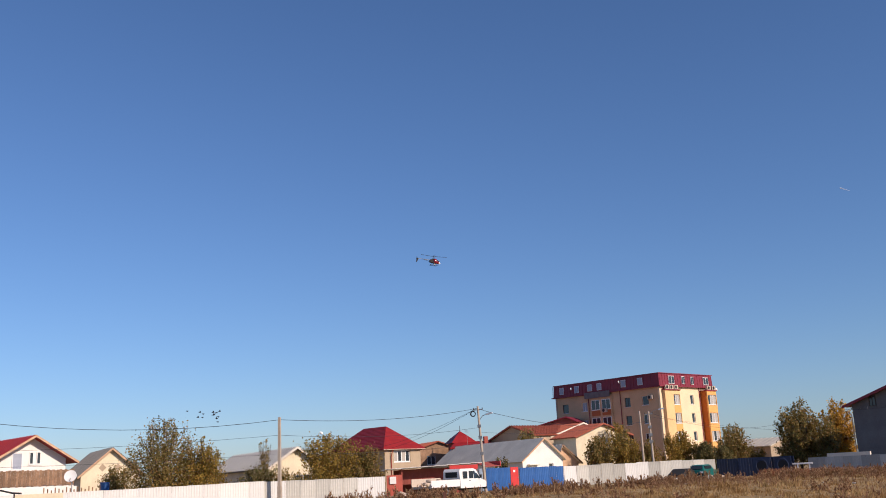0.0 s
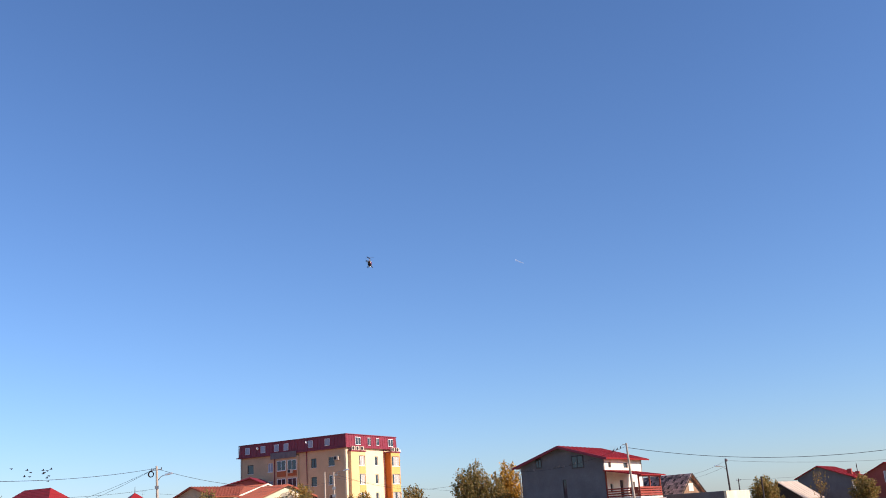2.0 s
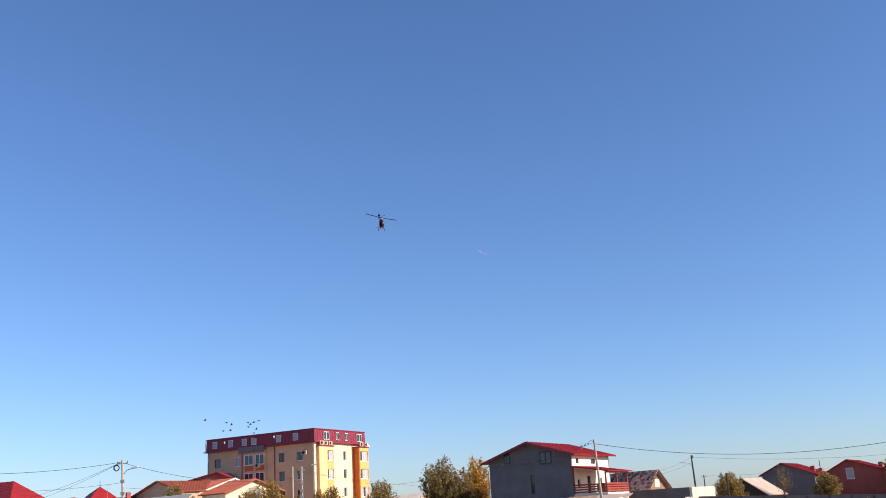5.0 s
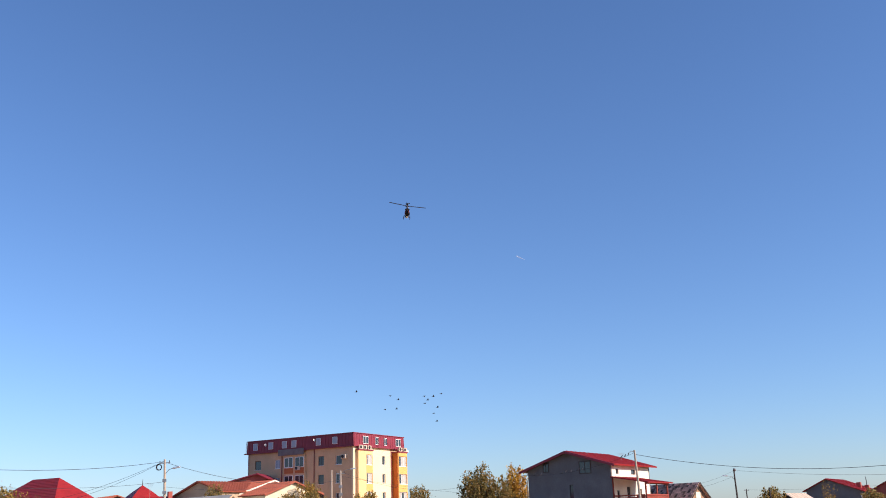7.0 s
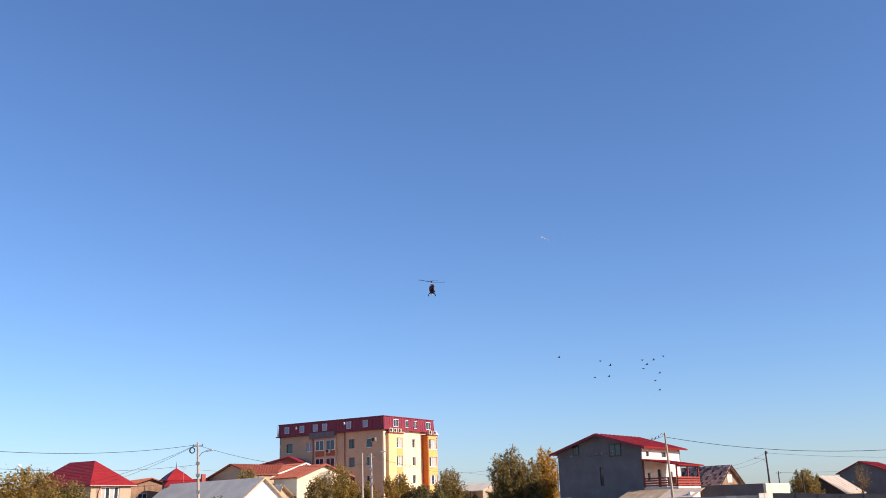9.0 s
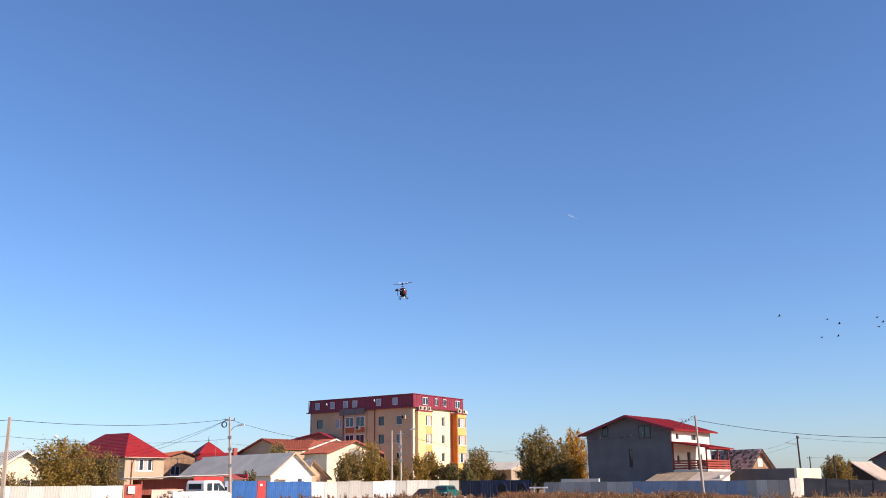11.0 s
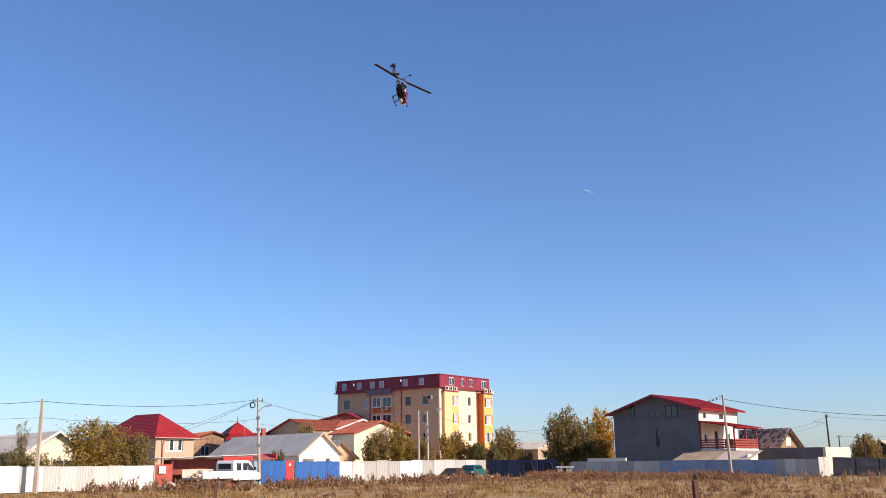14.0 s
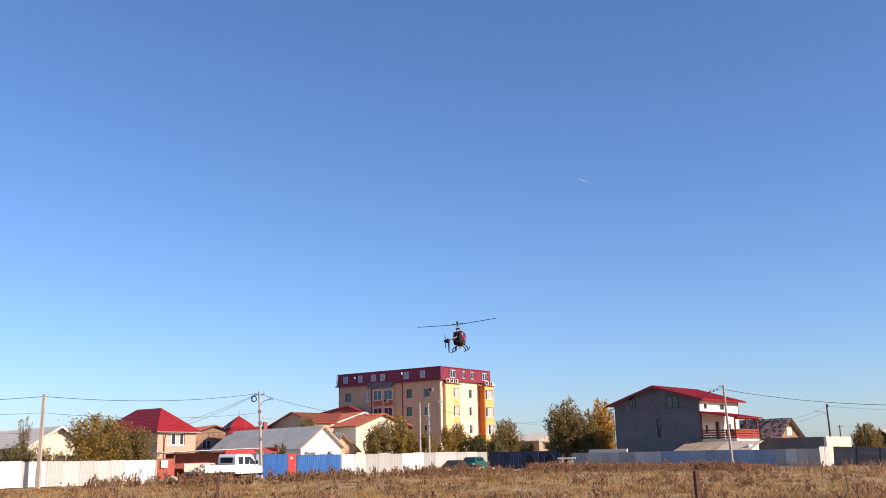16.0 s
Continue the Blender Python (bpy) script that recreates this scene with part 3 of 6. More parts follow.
def lean_to():
    s = thing("lean_to_shed", pose(23.6, 100.6, 0, 0, 0, -40), "low shed with a rusty patched sheet metal roof", "shed")
    bm = bmesh.new()
    wall(bm, (0.3, 0.4), (7.9, 0.4), 0, 1.5)
    part("wall", bm, M_WHITE, s)
    bm = bmesh.new()
    wall(bm, (7.9, 0.66), (7.9, 3.2), 0, 2.1)
    part("wall", bm, M_WHITE, s)
    for k in range(9):
        x = k * 0.93
        bm = bmesh.new()
        slab(bm, [(x, 0, 1.62), (x + 0.95, 0, 1.62), (x + 0.95, 3.3, 2.5), (x, 3.3, 2.5)], 0.03)
        slab(bm, [(x + 0.91, 0, 1.635), (x + 0.95, 0, 1.635), (x + 0.95, 3.3, 2.515), (x + 0.91, 3.3, 2.515)], 0.02)
        part("roof_sheet", bm, M_RUST if k < 5 else M_TANSHEET, s)


lean_to()


# ---- other houses ----
def barn_tiles(parent, s, zl, z, length):
    """Courses of loose old tiles on the slope over the low eaves side, each a piece of its own."""
    k = (z - zl) / s
    up = Vector((1, 0, k)).normalized()
    nrm = Vector((-k, 0, 1)).normalized()
    me = mesh_of("tile", boxed(0, 0.36, 0, 0.333, 0, 0.035), M_OLDTILE)
    start = Vector((-0.37, -0.42, zl - k * 0.37 + 0.15))
    rng = random.Random(12)
    rows, cols = 10, 29
    run = (Vector((s, 0, z)) - Vector((-0.37, 0, zl - k * 0.37))).length
    for i in range(rows):
        for j in range(cols):
            q = start + up * (i * (run - 0.1) / rows) + Vector((0, j * 0.338, 0)) + nrm * (0.03 + rng.uniform(0, 0.015))
            m = Matrix((up, (0, 1, 0), nrm)).transposed().to_4x4()
            ob = new("tile", me)
            ob.parent = parent
            ob.matrix_basis = Matrix.Translation(q) @ m @ pose(0, 0, 0, 0, 4 + rng.uniform(-1, 1), rng.uniform(-1.5, 1.5))


def houses():
    h = gable_house("white_gable_house", -15.92, 105.0, 42, 5.4, 20.0, 2.75, 2.85, (2.9, 5.0), M_WHITEWASH, M_GREYROOF, "low white-walled house with a long grey roof",
                    front=[(3.5, 4.1, 1.5, 2.3)], seam=30, verge_mat=M_VERGE, ends=0.35, rib=0.01)
    part("door_canopy", boxed(0.6, 2.0, -0.5, -0.01, 2.2, 2.3), M_WHITE, h)
    gable_house("wooden_gable_shed", -13.1, 111.4, 42, 3.3, 4.0, 2.4, 2.4, (0.95, 4.3), M_VERGE, M_GREYROOF, "small timber gabled shed beside a white house", "shed", verge_mat=M_WOOD)
    h = gable_house("tiled_house", -10.97, 116.0, 42, 8.22, 4.6, 5.3, 5.4, (4.1, 6.75), M_CREAM, M_TILE, "cream house with a red tiled gable roof",
                    front=[(3.4, 4.6, 3.4, 4.6)], seam=0.45, verge_mat=M_TILE)
    h = gable_house("tiled_house", -14.9, 124.0, 42, 9.5, 10.0, 5.75, 5.75, (5.1, 7.35), M_WHITE, M_TILE, "house with red tiled roof and white verge boards",
                    seam=0.45, verge_mat=M_WHITE)
    gable_house("tiled_house", -24.2, 127.0, -38, 9.5, 9.0, 5.2, 6.0, (5.6, 7.3), M_BEIGE, M_TILE, "red tiled house among trees behind the white house", seam=0.45, verge_mat=M_TILE)
    gable_house("crimson_roofed_house", -19.0, 139.5, -8, 6.0, 8.0, 7.7, 8.3, (4.8, 8.85), M_REDHOUSE, M_CRIMSON, "house with a dark crimson roof beside the apartment block", seam=0.6)
    gable_house("brown_house", -33.5, 126.0, 30, 6.2, 9.0, 5.0, 5.0, (3.1, 6.0), M_WOOD, M_TILE, "brown house with a low tiled roof", front=[(1.5, 2.7, 3.0, 4.2)], seam=0.45)

    # turret with a pyramid roof and finial
    t = thing("turret_house", pose(-27.1, 125.0, 0, 0, 0, 30), "red pyramid-roofed turret with a metal finial", "house")
    for a, b in (((-1.3, -1.3), (1.3, -1.3)), ((1.3, -1.05), (1.3, 1.05)), ((1.3, 1.3), (-1.3, 1.3)), ((-1.3, 1.05), (-1.3, -1.05))):
        bm = bmesh.new()
        wall(bm, a, b, 0, 5.7)
        part("wall", bm, M_REDHOUSE, t)
    bm = bmesh.new()
    loft(bm, [[Vector((x * 1.75, y * 1.75, 5.6)) for x, y in ((-1, -1), (1, -1), (1, 1), (-1, 1))],
              [Vector((x * 1.0, y * 1.0, 6.35)) for x, y in ((-1, -1), (1, -1), (1, 1), (-1, 1))],
              [Vector((x * 0.05, y * 0.05, 7.15)) for x, y in ((-1, -1), (1, -1), (1, 1), (-1, 1))]])
    part("roof", bm, M_REDROOF, t)
    part("finial", tubed([(0, 0, 7.1), (0, 0, 7.9)], 0.05, 0.02), M_DARKPOLE, t)
    bm = bmesh.new()
    slab(bm, [(-2.5, -3.4, 4.9), (4.6, -3.4, 4.9), (3.4, -1.31, 5.75), (-1.2, -1.31, 5.75)], 0.12)
    part("roof", bm, M_REDROOF, t)
    bm = bmesh.new()
    wall(bm, (-2.2, -3.1), (4.3, -3.1), 0, 4.8)
    part("wall", bm, M_BEIGE, t)
    part("chimney", boxed(2.6, 3.1, -2.3, -1.8, 5.0, 6.3), M_REDHOUSE, t)

    # hip-roofed red house: lit wall with a wide window
    W, L, H = 5.5, 11.1, 5.05
    r = thing("hip_roofed_house", pose(-33.13, 110.0, 0, 0, 0, 54), "two-storey beige house with a bright red hipped roof", "house")
    hole = [(1.4, 3.9, 3.35, 4.75)]
    for a, b, hs, mt in (((0, 0), (W, 0), hole, M_BEIGE), ((W, 0.25), (W, L - 0.25), (), M_BEIGE), ((W, L), (0, L), (), M_BEIGE),
                         ((0, L - 0.25), (0, 0.25), [(3.0, 4.2, 3.4, 4.7), (6.6, 7.8, 3.4, 4.7)], M_BEIGE)):
        bm = bmesh.new()
        wall(bm, a, b, 0, H, hs)
        part("wall", bm, mt, r)
        for q in hs:
            window(r, a, b, q, 4 if q[1] - q[0] > 2 else 2, glass=(M_CURTAIN, M_GLASS), bar=0.12)
    bm = bmesh.new()
    o, z = 0.45, 4.95
    low = [Vector(p) for p in ((-o, -o, z), (W + o, -o, z), (W + o, L + o, z), (-o, L + o, z))]
    m_ = W / 2 - 0.1
    top = [Vector(p) for p in ((m_ - 0.03, 3.0, 7.75), (m_ + 0.03, 3.0, 7.75), (m_ + 0.03, L - 3.4, 7.75), (m_ - 0.03, L - 3.4, 7.75))]
    rings = [[p - Vector((0, 0, 0.14)) for p in low]]
    for k in range(17):
        for lift in ((0.0, 0.03) if k else (0.03,)):
            rings.append([p.lerp(q, k / 16) + Vector((0, 0, lift)) for p, q in zip(low, top)])
    loft(bm, rings)
    part("roof", bm, M_REDROOF, r, "bright red metal tile hipped roof")
    part("eaves_board", boxed(-o, W + o, -o - 0.03, -o, z - 0.13, z - 0.07), M_TANSHEET, r)
    part("downpipe", tubed([(0.9, -0.12, 0.3), (0.9, -0.12, 4.0), (0.9, -0.42, 4.75)], 0.06), M_REDWOOD, r)

    # houses behind the long white fence
    h = gable_house("cream_house", -33.11, 76.0, 42, 4.6, 18.0, 2.85, 2.85, (2.4, 4.4), M_CREAM, M_ZINC, "cream house with a ribbed galvanised roof",
                front=[(2.3, 3.9, 0.9, 2.2)], seam=0.6, verge_mat=M_WHITE, ends=0.5, rib=0.02)
    # white strips stand in for sunlight caught on the roof seams
    for k in range(27):
        y, f = -0.3 + k * 0.69, 1.55 / 2.4
        bm = bmesh.new()
        slab(bm, [(-0.36, y + 0.12, 2.85 - 0.36 * f + 0.19), (-0.36, y, 2.85 - 0.36 * f + 0.19), (2.38, y, 4.57), (2.38, y + 0.12, 4.57)], 0.03)
        part("roof_strip", bm, M_SHEET_WHITE, h, "white strip painting the highlight on a roof seam")
    h = gable_house("cream_house", -53.6, 80.0, 42, 5.4, 12.0, 3.1, 3.1, (2.7, 5.4), M_CREAM, M_ZINC, "cream gabled house with two diamond gable vents and ribbed grey roof", seam=0.55, verge_mat=M_VERGE, rib=0.14)
    for x in (1.9, 3.3):
        bm = boxed(-0.25, 0.25, -0.03, -0.003, -0.25, 0.25, m=Matrix.Translation((x, 0, 3.75)) @ Matrix.Rotation(radians(45), 4, "Y"))
        part("vent", bm, M_BEIGE, h)

    h = gable_house("white_house", -52.68, 64.39, 56, 7.24, 14.0, 3.4, 4.39, (4.44, 6.1), M_WHITEWASH, M_REDROOF, "white gabled house with red roof and pale wooden verge",
                    seam=0.7, over=0.75, ends=0.9, verge_mat=M_VERGE)
    window(h, (0, 0), (7.24, 0), (2.95, 3.77, 3.55, 4.9), 1, M_FRAME, M_SHUTTER, depth=-0.065)
    for s in (4.28, 4.85):
        window(h, (0, 0), (7.24, 0), (s, s + 0.36, 3.95, 4.95), 1, M_FRAME, depth=-0.065)
    for k in range(38):
        x = 0.0 + k * 0.2
        part("balcony_board", boxed(x, x + 0.185, -1.06, -1.03, 2.2 + 0.03 * (k % 3), 3.42 + 0.02 * (k * 7 % 5)), M_WOOD, h)
    part("balcony_slab", boxed(0, 7.6, -1.0, -0.01, 2.05, 2.2), M_WHITEWASH, h)
    part("porch_wall", boxed(-1.0, 7.7, -1.35, -1.15, 0, 2.12), M_WHITEWASH, h)
    d = thing("satellite_dish", pose(-44.15, 64.6, 2.8), "white round satellite dish on a wall arm", "dish")
    bm = bmesh.new()
    m = Matrix.Rotation(radians(72), 4, "X") @ Matrix.Rotation(radians(20), 4, "Y")
    rings = []
    for k in range(5):
        r_ = 0.46 * k / 4
        rings.append([bm.verts.new(m @ Vector((r_ * math.cos(a * math.pi / 10), r_ * math.sin(a * math.pi / 10), 0.3 * r_ * r_))) for a in range(20)])
    for a_, b_ in zip(rings, rings[1:]):
        for k in range(20):
            bm.faces.new((a_[k], a_[(k + 1) % 20], b_[(k + 1) % 20], b_[k]))
    bmesh.ops.remove_doubles(bm, verts=bm.verts, dist=0.0005)
    bmesh.ops.solidify(bm, geom=list(bm.faces), thickness=0.02)
    part("reflector", bm, M_FRAME, d)
    part("arm", tubed([(0, 0.02, -0.1), (0.25, -0.45, -0.35), (0.55, -0.5, -0.55)], 0.025), M_STEEL, d)
    part("mast", tubed([(0, 0.2, -2.8), (0, 0.2, -0.1), (0, 0.03, 0)], 0.04), M_STEEL, d)

    # right-hand end
    h = gable_house("tiled_barn", 37.6, 109.0, 30, 3.7, 9.0, 3.0, 3.0, (1.85, 4.95), M_WOOD, M_OLDROOF, "timber barn with a weathered brown tiled roof", "barn", seam=30, verge_mat=M_DARKPOLE, rib=0.01)
    barn_tiles(h, 1.85, 3.0, 4.95, 9.0)
    part("gable_board", boxed(1.4, 2.2, -0.04, -0.003, 3.1, 4.0), M_WHITE, h)
    w = thing("yard_wall", pose(34.6, 106.0, 0, 0, 0, -40), "dark rendered yard wall ending in a cream lit return", "wall")
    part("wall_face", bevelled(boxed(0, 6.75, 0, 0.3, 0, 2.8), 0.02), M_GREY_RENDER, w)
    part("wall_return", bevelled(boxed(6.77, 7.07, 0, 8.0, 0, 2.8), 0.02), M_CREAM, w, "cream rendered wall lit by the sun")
    h = gable_house("grey_gable_house", 66.54, 140.0, -40, 7.6, 11.0, 4.4, 4.1, (3.0, 5.85), M_GREY_RENDER, M_REDROOF, "grey rendered house with a red metal roof", seam=0.8, over=0.5, frame_mat=M_DARKFRAME)
    part("chimney", bevelled(boxed(6.3, 6.9, 4.0, 4.6, 4.3, 5.35), 0.03), M_REDHOUSE, h)
    h = gable_house("red_house", 76.9, 140.4, -40, 8.6, 11.0, 4.1, 4.1, (3.4, 5.85), M_REDHOUSE, M_REDROOF, "dark red rendered house with a red metal roof", seam=0.8, over=0.5)
    window(h, (0, 0), (8.6, 0), (3.1, 4.2, 3.1, 4.7), 1, glass=M_CURTAIN, depth=-0.065)
    part("chimney", bevelled(boxed(7.2, 7.8, 4.0, 4.6, 4.3, 5.4), 0.03), M_REDHOUSE, h)
    part("chimney", bevelled(boxed(-1.1, -0.5, 1.0, 1.6, 0, 5.0), 0.03), M_REDHOUSE, h)
    part("flue_pipe", tubed([(-0.8, 1.3, 4.9), (-0.8, 1.3, 6.2)], 0.06), M_DARKPOLE, h)
    gable_house("sheet_metal_shed", 58.5, 131.8, -48, 4.5, 6.0, 2.4, 1.6, (1.2, 3.8), M_DARKPOLE, M_TANSHEET, "dark shed with a pale sheet metal roof", "shed", seam=0.9)
    gable_house("low_grey_house", 14.4, 150.0, 40, 6.0, 8.0, 3.6, 3.6, (3.0, 4.7), M_BEIGE, M_GREYROOF, "low beige house with a grey roof behind trees", seam=0.9)


houses()


# ---- fences ----
def sheet_mesh(name, w, h, material, ribs=4, depth=0.018):
    """A profiled sheet standing in the plane y = 0, w wide and h high, with a few millimetres of thickness."""
    bm = bmesh.new()
    prof = []
    for k in range(ribs):
        x = w * k / ribs
        g = w / ribs
        prof += [(x, 0), (x + g * 0.45, 0), (x + g * 0.6, -depth), (x + g * 0.85, -depth)]
    prof.append((w, 0))
    ring = prof + [(x, y + 0.008) for x, y in prof[::-1]]
    lo = [bm.verts.new((x, y, 0)) for x, y in ring]
    hi = [bm.verts.new((x, y, h)) for x, y in ring]
    n = len(prof)
    for k in range(len(ring)):
        j = (k + 1) % len(ring)
        bm.faces.new((lo[k], lo[j], hi[j], hi[k]))
    for k in range(n - 1):
        bm.faces.new((hi[k], hi[k + 1], hi[2 * n - 2 - k], hi[2 * n - 1 - k]))
    return mesh_of(name, bm, material)


def fence(x0, y0, x1, y1, h, runs, label, step=1.0, post_mat=None, lift=0.03, wobble=0.02, ribs=4, depth=0.018, gap=0.012, rise=0.0):
    """Profiled sheets on posts from one end to the other; runs: (share of the length, material)."""
    a, b = Vector((x0, y0)), Vector((x1, y1))
    length = (b - a).length
    ang = math.degrees(math.atan2(b.y - a.y, b.x - a.x))
    f = thing("sheet_metal_fence", pose(x0, y0, -rise, 0, 0, ang) @ pose(0, 0, 0, 0, -math.degrees(math.asin(rise / length)), 0), label, "fence")
    n = round(length / step)
    w = length / n
    cache = {}
    rng = random.Random(int(x0 * 7 + y0))
    for k in range(n):
        share, mt = 0, runs[-1][1]
        for s, m_ in runs:
            share += s
            if (k + 0.5) / n < share:
                mt = m_
                break
        if mt.name not in cache:
            cache[mt.name] = sheet_mesh("sheet", w - gap, h, mt, ribs, depth)
        ob = new("sheet", cache[mt.name])
        ob.parent = f
        ob.matrix_basis = pose(k * w, rng.uniform(-0.012, 0.012), lift + rng.uniform(-wobble, wobble), rng.uniform(-0.6, 0.6), rng.uniform(-0.25, 0.25), 0)
        if k % 2 == 0:
            part("post", boxed(k * w - 0.03, k * w + 0.03, 0.03, 0.09, 0, h - 0.05), post_mat or M_STEEL, f)
    for z in (0.5, h - 0.4):
        part("rail", boxed(0, length, 0.035, 0.075, z, z + 0.05), M_STEEL, f)
    return f


fence(-45.0, 46.5, -28.2, 64.0, 1.72, [(1, M_SHEET_WHITE)], "white coated sheet metal fence along the waste ground", step=1.1, ribs=6, depth=0.012, gap=0.004, rise=0.22)
fence(-28.1, 64.9, -21.2, 70.3, 1.68, [(0.15, M_SHEET_WHITE), (0.55, M_SHEET_PALE), (0.3, M_SHEET_WHITE)], "pale galvanised sheet fence with white panels", step=1.05, ribs=6, depth=0.012, gap=0.01)
fence(-28.42, 63.9, -27.95, 64.55, 1.70, [(1, M_SHEET_PALE)], "narrow grey sheet panel between white fences", step=0.4)
fence(-17.1, 86.4, -16.65, 86.9, 1.97, [(1, M_SHEET_PALEBLUE)], "narrow pale blue sheet panel beside a gate", step=0.5)
fence(-16.6, 87.0, -14.85, 89.85, 1.98, [(1, M_SHEET_BLUE)], "bright blue sheet metal gate leaf", step=0.9)
fence(-14.1, 90.9, -10.42, 94.9, 1.90, [(1, M_SHEET_BLUE)], "bright blue sheet metal gate leaf", step=0.9)
fence(-10.35, 95.0, 4.45, 106.0, 1.90, [(0.1, M_SHEET_WHITE), (0.3, M_SHEET_PALE), (0.15, M_SHEET_WHITE), (0.45, M_SHEET_PALE)], "pale galvanised sheet fence with uneven panels", step=1.45, wobble=0.06, ribs=7, depth=0.008, gap=0.02)
fence(4.6, 106.1, 12.0, 103.0, 1.85, [(1, M_SHEET_DARKBLUE)], "dark blue sheet metal fence in the shade", step=1.2)
fence(13.75, 106.3, 33.6, 87.4, 1.57, [(0.40, M_SHEET_PALE), (0.45, M_SHEET_PALEBLUE), (0.18, M_SHEET_PALE)], "faded pale blue and grey sheet metal fence", step=1.0, gap=-0.02)
fence(33.7, 87.3, 35.2, 88.7, 1.72, [(1, M_SHEET_PALE)], "short white sheet fence return", step=0.9)


def red_door():
    d = thing("gate_door", pose(-14.84, 89.93, 0, 0, 0, 50), "bright red sheet metal pedestrian gate", "gate")
    part("leaf", bevelled(boxed(0.03, 1.0, 0, 0.05, 0.08, 2.02), 0.01), M_RED, d)
    part("handle", boxed(0.82, 0.94, -0.06, -0.003, 1.0, 1.05), M_STEEL, d)
    part("plate", boxed(0.35, 0.6, -0.012, -0.003, 1.55, 1.75), M_FRAME, d)
    part("kick_panel", boxed(0.12, 0.9, -0.012, -0.003, 0.2, 0.85), M_RED, d)


red_door()


def concrete_fence():
    f = thing("concrete_panel_fence", pose(35.6, 88.9, 0, 0, 2.6, -14), "grey concrete panel fence in the shade", "fence")
    for k in range(11):
        part("post", boxed(k * 2.0 - 0.06, k * 2.0 + 0.06, -0.03, 0.12, 0, 1.74), M_DARKCONC, f)
        for j in range(5):
            part("panel", boxed(k * 2.0 + 0.065, k * 2.0 + 1.935, 0.0, 0.06, 0.03 + j * 0.345, 0.03 + j * 0.345 + 0.3449), M_DARKCONC, f)


concrete_fence()


# ---- trees ----
def tree(name, x, y, h, rx, z0, material, n, seed, label, size=0.2, shoots=26, trunk=0.12, spread=1.0, ragged=0.25, category="tree"):
    """A tapered trunk whose shoots fan out to a ragged outline; leaves hang along the outer part of each shoot."""
    n = int(n * 1.35)
    rng = np.random.default_rng(seed)
    t = thing(name, pose(x, y, 0), label, category)
    bm = bmesh.new()
    lean = rng.normal(0, 0.15, 2)
    tube(bm, [(0, 0, -0.1), (lean[0] * 0.3, lean[1] * 0.3, h * 0.3), (lean[0], lean[1], h * 0.75)], trunk, trunk * 0.3)
    at, spreads = [], []
    total = shoots * 3
    for k in range(total):
        ang, u = rng.uniform(0, 2 * math.pi), math.sqrt(rng.uniform(0, 1))
        rad = rx * u * rng.uniform(0.8, 1.08)
        dome = math.sqrt(max(0.0, 1.15 - u ** 3))
        low = rng.uniform(0, 1) < 0.45
        z = z0 + (h - z0) * dome * (rng.uniform(0.12, 0.72) if low else rng.uniform(0.72, 0.98))
        end = np.array([rad * math.cos(ang), rad * math.sin(ang), z])
        s = rng.uniform(0.10, 0.55) * min(1.0, z / h + 0.1)
        start = np.array([lean[0] * s, lean[1] * s, h * s])
        mid = (start + end) / 2 + np.array([end[0] * 0.15, end[1] * 0.15, -0.06 * h + 0.03 * h * rng.normal()])
        if k % 2 == 0:
            tube(bm, [start, mid, end], trunk * 0.3, 0.010, 4)
        m = max(2, int(n * 1.7 / total))
        q = rng.uniform(0.35, 1.03, m)[:, None]
        at.append((1 - q) ** 2 * start + 2 * q * (1 - q) * mid + q * q * end)
        spreads.append(np.full(m, rx * rng.uniform(0.06, 0.15) * spread) * (1.25 - 0.55 * q[:, 0]))
    for k in range(int(shoots * ragged)):
        ang, rad = rng.uniform(0, 2 * math.pi), rx * rng.uniform(0.1, 0.85)
        z = z0 + (h - z0) * math.sqrt(1.05 - (rad / rx) ** 2) * rng.uniform(0.96, 1.10)
        end = np.array([rad * math.cos(ang), rad * math.sin(ang), z])
        start = end * (0.8, 0.8, 0.8)
        tube(bm, [start, end], 0.02, 0.006, 4)
        m = max(2, int(n * 0.5 / total))
        q = rng.uniform(0.1, 1.0, m)[:, None]
        at.append(start + (end - start) * q)
        spreads.append(np.full(m, rx * 0.035))
    part("trunk", bm, M_BARK, t)
    at, spreads = np.concatenate(at), np.concatenate(spreads)
    m = len(at)
    at = at + rng.normal(size=(m, 3)) * spreads[:, None]
    at[:, 2] = np.maximum(at[:, 2], 0.15)
    a = rng.normal(size=(m, 3))
    a /= np.linalg.norm(a, axis=1)[:, None]
    b = np.cross(a, rng.normal(size=(m, 3)))
    b /= np.linalg.norm(b, axis=1)[:, None]
    s = (size * 0.84 * rng.uniform(0.5, 1.3, m))[:, None]
    v = np.stack([at - a * s * 0.5, at + b * s * 0.34, at + a * s * 0.5, at - b * s * 0.34], 1).reshape(-1, 3)
    me = bpy.data.meshes.new("crown")
    me.from_pydata(v.tolist(), [], np.arange(4 * m).reshape(m, 4).tolist())
    me.materials.append(material)
    c = new("crown", me)
    c.parent = t
    return t


tree("walnut_tree", -38.9, 68.8, 6.6, 3.3, 0.9, L_OLIVE, 5600, 1, "large olive-brown tree thinning in autumn behind the fence", 0.2, 34, 0.17, 1.0, 0.8)
tree("walnut_tree", -35.9, 69.8, 5.0, 1.9, 0.8, L_AUTUMN, 3600, 2, "tree turning yellow beside a larger olive one", 0.2, 20, 0.12)
